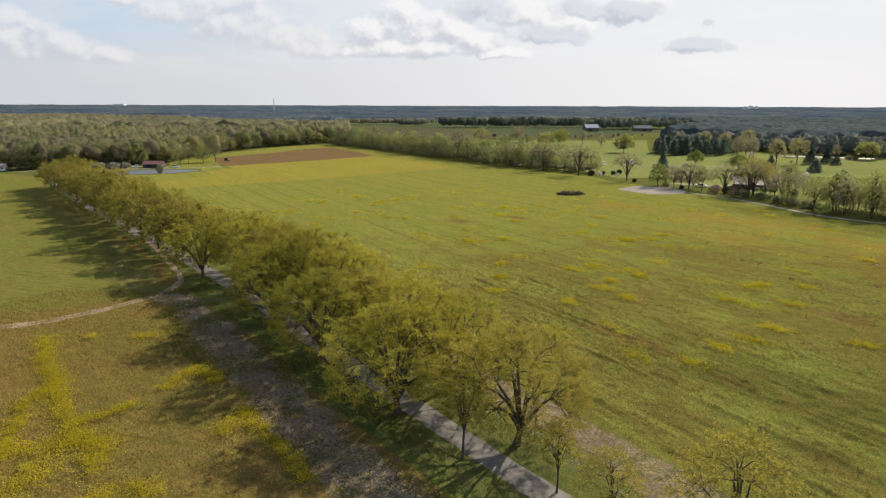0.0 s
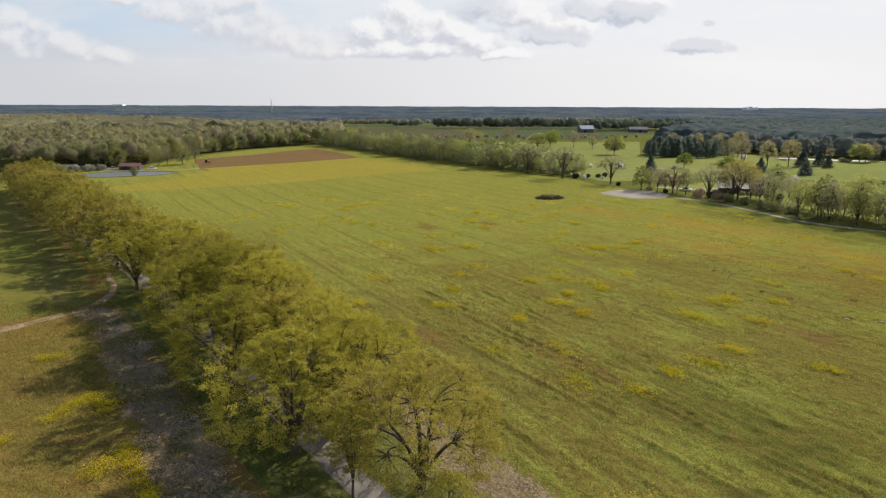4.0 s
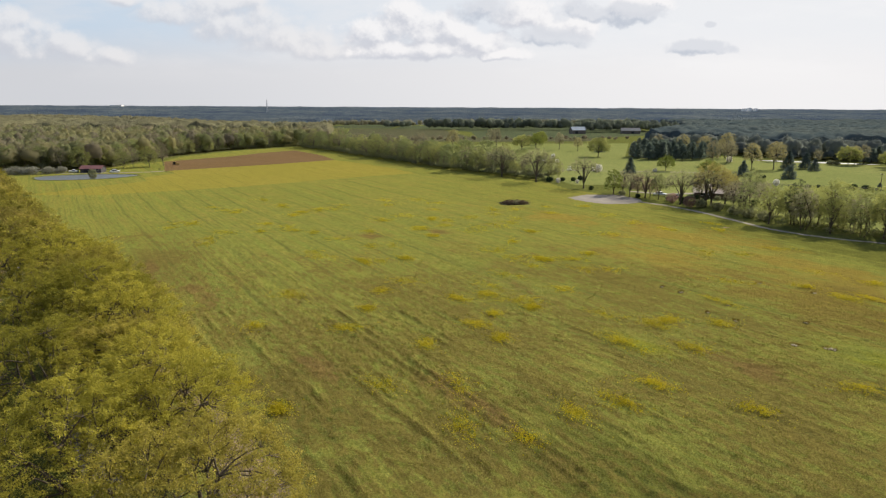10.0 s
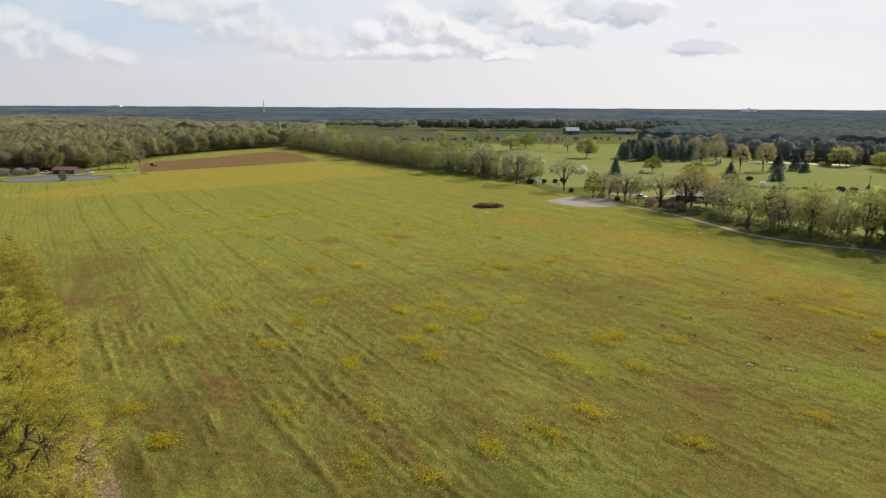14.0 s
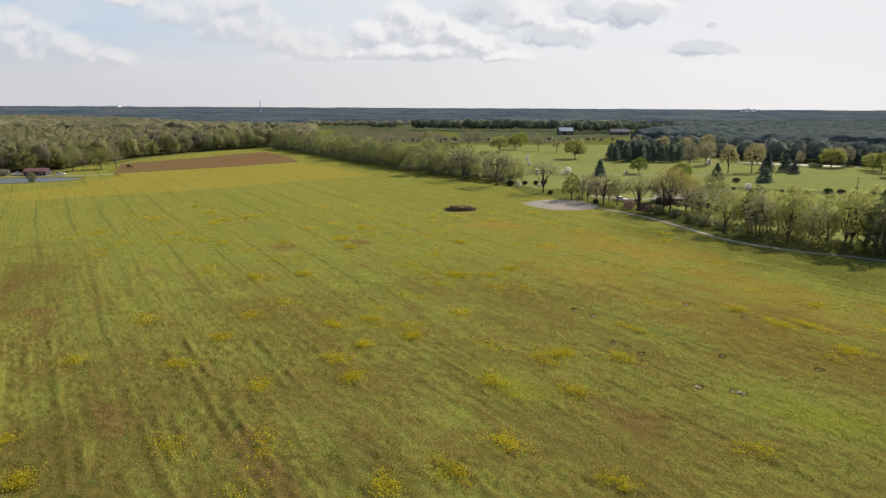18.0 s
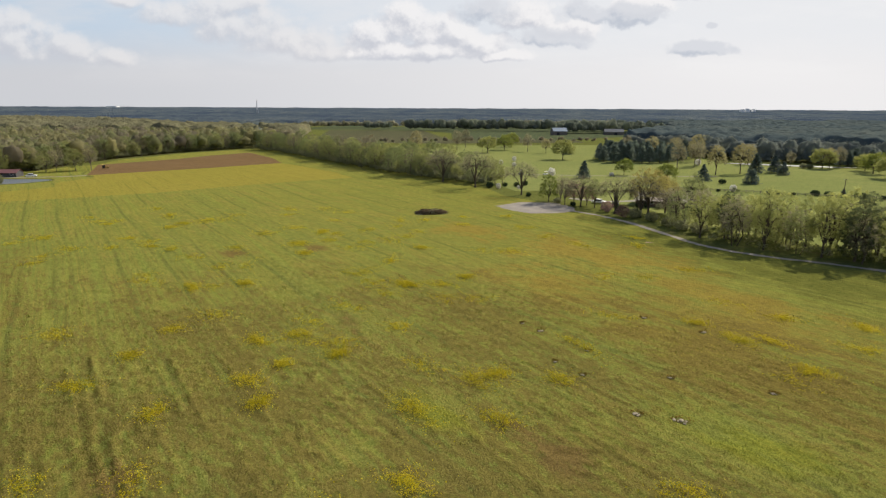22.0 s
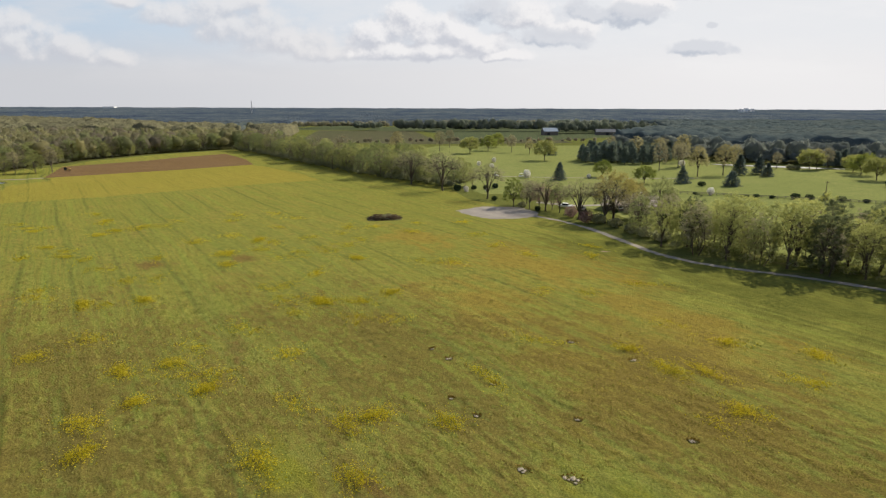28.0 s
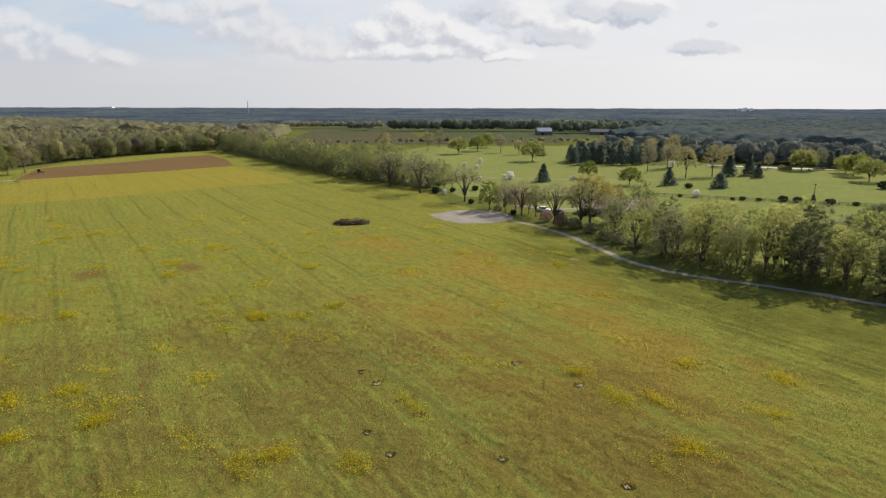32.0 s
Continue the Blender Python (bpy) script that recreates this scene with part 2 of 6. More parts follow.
    finish(n, c, 0.95, n.math("ADD", f, n.math("MULTIPLY", streak, 0.3)), 0.9, bump, spec=0.0)
    return m


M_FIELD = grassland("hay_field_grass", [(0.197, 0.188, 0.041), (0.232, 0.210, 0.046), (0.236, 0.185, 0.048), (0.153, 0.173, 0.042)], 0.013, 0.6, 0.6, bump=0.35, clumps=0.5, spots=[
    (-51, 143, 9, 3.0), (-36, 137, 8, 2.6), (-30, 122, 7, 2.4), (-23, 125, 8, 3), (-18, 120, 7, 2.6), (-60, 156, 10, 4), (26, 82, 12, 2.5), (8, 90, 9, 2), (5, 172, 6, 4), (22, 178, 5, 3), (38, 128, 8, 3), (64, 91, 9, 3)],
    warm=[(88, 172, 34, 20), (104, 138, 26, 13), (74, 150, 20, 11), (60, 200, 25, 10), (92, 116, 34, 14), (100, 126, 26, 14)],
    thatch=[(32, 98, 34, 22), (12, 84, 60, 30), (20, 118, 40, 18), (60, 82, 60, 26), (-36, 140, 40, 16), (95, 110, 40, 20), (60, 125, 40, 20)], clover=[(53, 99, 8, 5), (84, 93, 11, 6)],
    dark_green=[(128, 152, 70, 26), (106, 190, 26, 26), (160, 126, 90, 34), (10, 76, 30, 10), (40, 66, 30, 12)])
M_BUTTER = grassland("buttercup_grass", [(0.243, 0.202, 0.039), (0.265, 0.211, 0.043), (0.194, 0.176, 0.038), (0.205, 0.181, 0.038)], 0.02, 0.5, 0.3)
# The extra blue in these tones stands in for distance haze.
M_LAWN = grassland("golf_grass", [(0.176, 0.196, 0.070), (0.210, 0.222, 0.080), (0.202, 0.208, 0.086), (0.140, 0.176, 0.058)], 0.012, 0.3, 0.25, 0.5, 0.06)
M_MEADOW = grassland("meadow_grass", [(0.200, 0.112, 0.042), (0.146, 0.110, 0.032), (0.210, 0.118, 0.050), (0.122, 0.108, 0.028)], 0.04, 0.6, 0.3, 0.3, clumps=0.12)
M_PASTURE = grassland("pasture_grass", [(0.150, 0.128, 0.036), (0.128, 0.140, 0.030), (0.185, 0.125, 0.044), (0.112, 0.132, 0.028)], 0.035, 0.6, 0.2, 0.3, clumps=0.25)
M_GROUND = grassland("country_grass", [(0.085, 0.095, 0.03), (0.11, 0.12, 0.035), (0.08, 0.085, 0.035), (0.1, 0.1, 0.03)], 0.006, 0.3, 0.0)
# Far field tones greyed and blued, with the haze put into the colour.
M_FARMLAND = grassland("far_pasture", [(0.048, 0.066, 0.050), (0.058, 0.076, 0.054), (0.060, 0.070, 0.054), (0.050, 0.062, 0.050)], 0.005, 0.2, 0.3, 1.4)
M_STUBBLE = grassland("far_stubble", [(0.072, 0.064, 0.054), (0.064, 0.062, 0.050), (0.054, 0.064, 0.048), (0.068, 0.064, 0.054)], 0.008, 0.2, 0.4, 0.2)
M_SOIL = grassland("ploughed_soil", [(0.132, 0.064, 0.041), (0.158, 0.080, 0.053), (0.116, 0.056, 0.037), (0.172, 0.096, 0.067)], 0.02, 0.5, 0.6, 2.6, 0.3)
# Dark floor tones, with shade under the crowns included in the colour.
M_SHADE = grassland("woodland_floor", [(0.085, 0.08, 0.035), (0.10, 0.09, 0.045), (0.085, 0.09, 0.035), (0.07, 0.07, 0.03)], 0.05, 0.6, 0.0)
M_LITTER = grassland("leaf_litter", [(0.205, 0.140, 0.090), (0.265, 0.190, 0.125), (0.110, 0.110, 0.032), (0.27, 0.205, 0.155)], 0.09, 1.4, 0.0, 0.9, 0.3, grit=0.75)
M_WORN = grassland("worn_grass", [(0.150, 0.112, 0.046), (0.120, 0.118, 0.034), (0.185, 0.135, 0.075), (0.100, 0.108, 0.028)], 0.08, 1.0, 0.2, 0.9, 0.3, clumps=0.4)
M_LEAF = foliage("fallen_leaves", (0.19, 0.14, 0.105), (0.46, 0.37, 0.29), 0.2, 0.1)
M_REDBUD = foliage("pink_brown_buds", (0.20, 0.13, 0.115), (0.32, 0.21, 0.19), through=0.5)
M_VERGE = grassland("verge_grass", [(0.082, 0.096, 0.032), (0.098, 0.104, 0.038), (0.128, 0.108, 0.060), (0.086, 0.102, 0.030)], 0.05, 0.8, 0.2, 0.9)
M_GRAVEL = plain("pale_gravel", (0.215, 0.19, 0.16), 0.95, 0.25, 0.2, spec=0.1)
M_LANE = plain("worn_asphalt", (0.148, 0.134, 0.120), 0.9, 0.6, 0.4, spec=0.1)
M_DIRT = plain("dirt_track", (0.235, 0.170, 0.108), 0.95, 0.5, 0.45, spec=0.05)
M_BARK = plain("grey_brown_bark", (0.085, 0.068, 0.048), 0.95, 2.0, 0.4, spec=0.1)
M_BARK_PALE = plain("pale_bark", (0.125, 0.105, 0.08), 0.95, 2.0, 0.35, spec=0.1)
M_OAK = foliage("young_oak_leaves", (0.205, 0.190, 0.030), (0.480, 0.422, 0.066), through=0.41)
M_OAK_TAN = foliage("tan_oak_catkins", (0.250, 0.216, 0.044), (0.495, 0.415, 0.088), through=0.46)
M_OAK_FAR = foliage("dull_oak_leaves", (0.180, 0.163, 0.034), (0.370, 0.322, 0.060), through=0.44)
M_OAK_FAR_TAN = foliage("dull_oak_catkins", (0.200, 0.168, 0.045), (0.360, 0.295, 0.070), through=0.45)
M_GOLD = foliage("golden_buds", (0.265, 0.225, 0.078), (0.400, 0.345, 0.118), through=0.64)
M_TAN = foliage("pale_tan_buds", (0.27, 0.24, 0.125), (0.40, 0.36, 0.19), through=0.6)
M_SPRING = foliage("spring_leaves", (0.185, 0.203, 0.090), (0.318, 0.335, 0.138), through=0.73)
M_HEDGE = foliage("hedgerow_leaves", (0.158, 0.180, 0.084), (0.285, 0.308, 0.130), through=0.64)
M_HEDGE_Y = foliage("yellowish_hedgerow_leaves", (0.205, 0.214, 0.086), (0.350, 0.354, 0.132), through=0.66)
M_HEDGE_B = foliage("brown_hedgerow_buds", (0.185, 0.165, 0.110), (0.285, 0.255, 0.160), through=0.55)
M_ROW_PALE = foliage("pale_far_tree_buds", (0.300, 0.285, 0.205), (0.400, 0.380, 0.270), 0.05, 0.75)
# Greyish blue in the leaf colour imitates haze over the far rows.
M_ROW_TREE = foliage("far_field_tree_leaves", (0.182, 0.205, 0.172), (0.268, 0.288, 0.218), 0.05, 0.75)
M_SPRING_B = foliage("brownish_buds", (0.235, 0.212, 0.14), (0.35, 0.32, 0.20), through=0.6)
M_SPRING_Y = foliage("yellow_green_leaves", (0.235, 0.245, 0.088), (0.402, 0.404, 0.138), through=0.74)
M_ROUND = foliage("dense_green_leaves", (0.15, 0.185, 0.045), (0.28, 0.30, 0.075), through=0.55)
# Needle colours are lighter and bluer to imitate haze on the distant conifers.
M_NEEDLE = foliage("dark_needles", (0.074, 0.098, 0.092), (0.130, 0.160, 0.135), through=0.4)
M_PINE = foliage("pine_needles", (0.130, 0.165, 0.142), (0.215, 0.248, 0.190), through=0.5)
M_DARK_LEAF = foliage("dark_ivy_leaves", (0.095, 0.112, 0.058), (0.175, 0.190, 0.090), through=0.5)
M_BLOSSOM = foliage("white_blossom", (0.55, 0.52, 0.48), (0.8, 0.78, 0.74))
M_BUSH = foliage("clipped_bush_leaves", (0.025, 0.04, 0.022), (0.06, 0.08, 0.035), through=0.25)
M_SCRUB = foliage("scrub_leaves", (0.172, 0.176, 0.104), (0.300, 0.296, 0.160), through=0.6)
M_SILVER = foliage("silvery_scrub", (0.17, 0.17, 0.13), (0.34, 0.33, 0.28))
M_WOOD_L = foliage("olive_woodland_canopy", (0.225, 0.207, 0.122), (0.325, 0.302, 0.156), 0.055, 0.72)
M_WOOD_G = foliage("green_woodland_canopy", (0.205, 0.213, 0.112), (0.312, 0.312, 0.15), 0.055, 0.72)
M_WOOD_B = foliage("bare_woodland_canopy", (0.210, 0.184, 0.136), (0.296, 0.264, 0.186), 0.055, 0.72)
# Lifted, bluish leaf tones stand in for haze in front of these woods.
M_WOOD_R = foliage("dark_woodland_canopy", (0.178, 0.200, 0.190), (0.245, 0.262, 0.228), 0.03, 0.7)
M_GRASS = foliage("grass_blades", (0.13, 0.14, 0.028), (0.225, 0.21, 0.05), 0.08, 0.45)
M_DRY = foliage("dry_grass_blades", (0.19, 0.13, 0.035), (0.28, 0.2, 0.06), 0.1, 0.4)
M_YELLOW = foliage("yellow_flowers", (0.365, 0.312, 0.020), (0.535, 0.435, 0.028), 0.3, 0.5)
M_ROCK = plain("pale_limestone", (0.31, 0.262, 0.185), 1.0, 2.0, 0.25, spec=0.0)
M_EARTH = plain("dark_earth", (0.060, 0.043, 0.024), 1.0, 1.5, 0.35, spec=0.0)
M_WHITE = plain("white_paint", (0.75, 0.75, 0.73), 0.5, 1.0, 0.06)
M_TIN_RED = plain("red_roof_metal", (0.15, 0.065, 0.06), 0.6, 0.8, 0.2)
M_TIN_BLUE = plain("grey_roof_metal", (0.15, 0.20, 0.26), 0.6, 0.5, 0.15)
M_SHINGLE = plain("tan_shingles", (0.42, 0.34, 0.29), 0.9, 1.5, 0.15)
M_BOARD = plain("weathered_boards", (0.14, 0.12, 0.10), 0.9, 1.0, 0.25)
M_BRICK = plain("brown_brick", (0.25, 0.15, 0.11), 0.9, 1.5, 0.2)
M_HOUSE_WALL = plain("dark_brown_brick", (0.13, 0.092, 0.066), 0.9, 1.5, 0.25)
M_SHED_WALL = plain("dark_tarred_boards", (0.055, 0.052, 0.055), 0.9, 1.0, 0.25)
M_TRACTOR = plain("faded_yellow_paint", (0.42, 0.27, 0.07), 0.6, 1.0, 0.15)
M_ROOF_DARK = plain("dark_roof_metal", (0.075, 0.085, 0.10), 0.7, 0.5, 0.2)
M_DARK = plain("dark_rubber", (0.02, 0.02, 0.022), 0.8, 2.0, 0.2)
M_GLASS = plain("dark_glass", (0.02, 0.025, 0.03), 0.1, 2.0, 0.2, spec=0.5)
M_GALV = plain("galvanised_steel", (0.4, 0.41, 0.42), 0.5, 1.0, 0.1, metal=0.6)
M_POLE = plain("creosoted_pole", (0.09, 0.065, 0.045), 0.9, 1.0, 0.2)
M_RED = plain("faded_red_paint", (0.26, 0.10, 0.07), 0.6, 1.0, 0.15)


def far_woods(name, dark, light, bump=2.0):
    """Woods seen from afar: bare crowns, evergreens and leafing trees close together, with haze in the bluish tones."""
    m, n = material(name)
    p = n.add("ShaderNodeNewGeometry", out=0)
    big = n.noise(n.stretch(p, 1.0, 0.55), 0.0055, 6.0, 0.72)
    crown = n.noise(n.stretch(p, 1.0, 0.6), 0.10, 5.0, 0.75)
    leafy = n.noise(p, 0.8, 4.0, 0.7)
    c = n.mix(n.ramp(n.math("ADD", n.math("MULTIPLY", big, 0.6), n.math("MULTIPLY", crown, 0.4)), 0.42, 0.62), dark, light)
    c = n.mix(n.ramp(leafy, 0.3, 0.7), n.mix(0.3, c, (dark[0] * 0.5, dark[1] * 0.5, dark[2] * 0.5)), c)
    finish(n, c, 1.0, n.math("ADD", leafy, crown), 1.0, bump, spec=0.0)
    return m


# Blue tones carry the distance haze and cloud shade over the far woods.
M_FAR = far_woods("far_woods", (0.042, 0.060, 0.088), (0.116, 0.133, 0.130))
# Cloud shadow and haze over the woods are put into these dark bluish tones.
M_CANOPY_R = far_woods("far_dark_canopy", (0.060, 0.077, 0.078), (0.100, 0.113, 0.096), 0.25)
M_CANOPY_L = far_woods("far_olive_canopy", (0.118, 0.112, 0.068), (0.180, 0.166, 0.088), 1.2)


def water(name):
    m, n = material(name)
    p = n.add("ShaderNodeNewGeometry", out=0)
    r = n.noise(n.stretch(p, 0.5, 1.5), 1.2, 3.0)
    finish(n, (0.09, 0.095, 0.09), 0.42, r, 0.45, 0.25, spec=0.8)
    return m


M_WATER = water("pond_water")

# ---- mesh helpers ----
rng = np.random.default_rng(7)


def link(name, verts, faces, mat, parent=None, smooth=False):
    """A mesh object from arrays of vertices and of faces that all have the same number of corners."""
    verts, faces = np.asarray(verts, dtype=np.float32), np.asarray(faces, dtype=np.int32)
    me = bpy.data.meshes.new(name)
    m, k = faces.shape
    me.vertices.add(len(verts))
    me.vertices.foreach_set("co", verts.ravel())
    me.loops.add(m * k)
    me.loops.foreach_set("vertex_index", faces.ravel())
    me.polygons.add(m)
    me.polygons.foreach_set("loop_start", np.arange(0, m * k, k, dtype=np.int32))
    if smooth:
        me.polygons.foreach_set("use_smooth", np.ones(m, dtype=bool))
    me.update(calc_edges=True)
    me.materials.append(mat)
    ob = new(name, me)
    ob.parent = parent
    return ob


def part(name, bm, mat, parent=None, label=""):
    me = bpy.data.meshes.new(name)
    bm.to_mesh(me)
    bm.free()
    me.materials.append(mat)
    ob = new(name, me)
    ob.parent = parent
    if label:
        ob["label"] = label
    return ob


def box(bm, cx, cy, z0, sx, sy, sz, bevel=0.0):
    r = bmesh.ops.create_cube(bm, size=1.0, matrix=Matrix.Translation((cx, cy, z0 + sz / 2)) @ Matrix.Diagonal((sx, sy, sz, 1)))
    if bevel:
        edges = {e for v in r["verts"] for e in v.link_edges}
        bmesh.ops.bevel(bm, geom=list(edges), offset=bevel, segments=2, affect="EDGES")
    return bm


def boxed(name, mat, parent, *dims, bevel=0.0, label=""):
    return part(name, box(bmesh.new(), *dims, bevel=bevel), mat, parent, label)


def root(name, x, y, z=0.0, turn=0.0, scale=1.0):
    ob = new(name)
    ob.matrix_world = pose(x, y, z, 0, 0, turn) @ Matrix.Diagonal((scale, scale, scale, 1))
    return ob


def tube(pts, radii, sides):
    """Rings of a limb along a line of points: vertices and quads."""
    pts, k = np.asarray(pts, float), len(pts)
    d = np.gradient(pts, axis=0)
    d /= np.linalg.norm(d, axis=1)[:, None] + 1e-9
    ref = np.where(np.abs(d[:, 2:3]) > 0.9, [[1.0, 0, 0]], [[0, 0, 1.0]])
    a = np.cross(d, ref)
    a /= np.linalg.norm(a, axis=1)[:, None] + 1e-9
    b = np.cross(d, a)
    ang = np.arange(sides) * 2 * np.pi / sides
    ring = a[:, None] * np.cos(ang)[None, :, None] + b[:, None] * np.sin(ang)[None, :, None]
    v = (pts[:, None] + ring * np.asarray(radii)[:, None, None]).reshape(-1, 3)
    i, j = np.meshgrid(np.arange(k - 1), np.arange(sides), indexing="ij")
    j2 = (j + 1) % sides
    f = np.stack([i * sides + j, i * sides + j2, (i + 1) * sides + j2, (i + 1) * sides + j], -1).reshape(-1, 4)
    return v, f


def gather(pieces):
    vs, fs, base = [], [], 0
    for v, f in pieces:
        vs.append(v)
        fs.append(np.asarray(f) + base)
        base += len(v)
    return np.concatenate(vs), np.concatenate(fs)


def leaves(r, centres, size, out=None, slim=0.6, simple=False):
    """One small four-cornered leaf or leaf tuft at each centre, turned at random, or about facing out."""
    n = len(centres)
    nrm = r.normal(size=(n, 3))
    if out is not None:
        nrm = nrm * 0.6 + out
    nrm /= np.linalg.norm(nrm, axis=1)[:, None] + 1e-9
    a = np.cross(nrm, r.normal(size=(n, 3)))
    a /= np.linalg.norm(a, axis=1)[:, None] + 1e-9
    b = np.cross(nrm, a)
    s = np.broadcast_to(size, n)[:, None] * r.uniform(0.6, 1.3, (n, 1)) * 0.5
    if simple:
        v = np.stack([centres - a * s, centres + a * s, centres + b * s * 1.5], 1)
        return v.reshape(-1, 3), np.arange(n * 3).reshape(n, 3)
    v = np.stack([centres - a * s, centres + b * s * slim + nrm * s * 0.25, centres + a * s, centres - b * s * slim + nrm * s * 0.25], 1)
    return v.reshape(-1, 3), np.arange(n * 4).reshape(n, 4)


def bezier(p0, p1, p2, k):
    t = np.linspace(0, 1, k)[:, None]
    return (1 - t) ** 2 * p0 + 2 * t * (1 - t) * p1 + t ** 2 * p2


def spread(r, n, least):
    """n directions spread evenly over a ball, from the height least upwards, a little out of order."""
    k = np.arange(n) + 0.5
    z = np.clip(least + (1 - least) * k / n + r.normal(0, 0.5 / math.sqrt(n), n), -0.95, 0.999)
    a = k * 2.39996 + r.normal(0, 1.2 / math.sqrt(n), n) + r.uniform(0, 6.28)
    q = np.sqrt(1 - z * z)
    return np.stack([q * np.cos(a), q * np.sin(a), z], 1)


def broadleaf(name, seed, h, radius, fork, n_leaf, leaf, leaf_mat, bark=M_BARK, limbs=8, forks=(4, 4), twigs=4, girth=0.026, low=0.15, least=-0.35, loose=0.3, trunks=1, deep=0.72, top=0.56, tuft=0.13, airy=0.3):
    """A broad tree: a trunk that forks into limbs, boughs and twigs which fan out to a lumpy crown, with leaves about the twig ends.
    low: the crown's foot, as a share of the height; least: how far round below the middle the crown goes; deep: where the leaves begin, from the middle out."""
    r = np.random.default_rng(seed)
    mid = h * (1 - top * (1 - low))
    centre, up, down = np.array([0, 0, mid]), h - mid, mid - h * low
    wood, r0 = [], h * girth

    def on_shell(d, f):
        tall = np.where(d[:, 2:] > 0, up, down)
        return centre + d * np.concatenate([np.full((len(d), 2), radius), tall], 1) * f[:, None]

    stems = []
    for k in range(trunks):
        lean = r.normal(0, 0.018 if trunks == 1 else 0.16, 2) * h
        foot = np.array([*(lean * 0.25 if trunks > 1 else (0, 0)), -0.15])
        head = np.array([*lean * 0.6, fork * h * r.uniform(0.9, 1.15)])
        stem = bezier(foot, (foot + head) / 2 + r.normal(0, 0.1, 3), head, 4)
        wood.append(tube(stem, r0 * np.array([1.5, 1.05, 0.95, 0.85]) / trunks ** 0.4, 7))
        stems.append(stem)
    # limbs, boughs, branches: each joins the nearest one of the order before
    parents, ways, lumps = np.array([st[3] for st in stems]), np.tile([0, 0, 1.0], (trunks, 1)), np.ones(trunks)
    thick = 0.74 / trunks ** 0.3
    for level, (reach, count) in enumerate(zip((0.46, 0.74, 0.92), (limbs * trunks, limbs * trunks * forks[0], limbs * trunks * forks[0] * forks[1]))):
        d = spread(r, count, least + 0.25 * (2 - level) / 2)
        f = reach * r.uniform(0.88, 1.1, count)
        p = on_shell(d, f)
        gap = np.linalg.norm(p[:, None] - parents[None], axis=2)
        near = np.argmin(gap, axis=1)
        lump = r.uniform(0.78, 1.12, count) if level == 1 else lumps[near]
        p = centre + (p - centre) * (lump if level else 1.0 * np.ones(count))[:, None]
        q, w = parents[near], ways[near]
        if level == 0 and trunks == 1:
            q = stems[0][3] * 0.5 + stems[0][2] * 0.5 + (stems[0][3] - stems[0][2]) * r.uniform(-0.4, 0.5, (count, 1))
        size = np.linalg.norm(p - q, axis=1)[:, None]
        bow = (q + p) / 2 + w * size * 0.16 + np.array([0, 0, 0.06]) * size + r.normal(0, 0.05, (count, 3)) * size
        for a, b, c in zip(q, bow, p):
            k = (5, 4, 3)[level] if n_leaf > 20000 else (4, 3, 2)[level]
            wood.append(tube(bezier(a, b, c, k), r0 * thick * np.linspace(1.0, 0.42, k), (5, 4, 3)[level]))
        ways = (p - bow) / (np.linalg.norm(p - bow, axis=1)[:, None] + 1e-9)
        parents, lumps, thick = p, lump, thick * (0.40, 0.34, 0.3)[level]
    ob = root(name, 0, 0)
    # twigs: slim slivers, each with a tuft of leaves at its end
    m = len(parents) * twigs
    near = np.repeat(np.arange(len(parents)), twigs)
    out = parents[near] - centre * [1, 1, 0.8]
    out /= np.linalg.norm(out, axis=1)[:, None] + 1e-9
    span = tuft * radius
    tips = parents[near] + (out * 0.35 + r.normal(0, 0.62, (m, 3)) * [1, 1, 0.7] + [0, 0, 0.12]) * span * r.uniform(0.5, 1.5, (m, 1))
    side = np.cross(tips - parents[near], r.normal(size=(m, 3)))
    side *= r0 * 0.035 / (np.linalg.norm(side, axis=1)[:, None] + 1e-9)
    v = np.stack([parents[near] - side, parents[near] + side, tips], 1).reshape(-1, 3)
    wv, wf = gather(wood)
    v, f = gather([(wv, np.concatenate([wf[:, [0, 1, 2]], wf[:, [0, 2, 3]]])), (v, np.arange(m * 3).reshape(m, 3))])
    link("trunk", v, f, bark, ob, True)
    if n_leaf:
        want = 1.0 + airy * np.clip((tips[:, 2] - mid) / up, -0.8, 0.8)
        pick = r.choice(m, n_leaf, p=want / want.sum())
        t = r.beta(2.2, 0.9, (n_leaf, 1))
        c = parents[near[pick]] * (1 - t) + tips[pick] * t
        pull = np.where(r.random((n_leaf, 1)) < 0.16, r.uniform(deep, 1.0, (n_leaf, 1)), 1.0)
        c = centre + (c - centre) * pull + r.normal(0, 1, (n_leaf, 3)) * [1, 1, 0.5] * loose * span
        c[:, 2] = np.maximum(c[:, 2], 0.35)
        v, f = leaves(r, c, leaf, np.array([[0, 0, 0.55]]), simple=True)
        link("crown", v, f, leaf_mat, ob)
    return ob


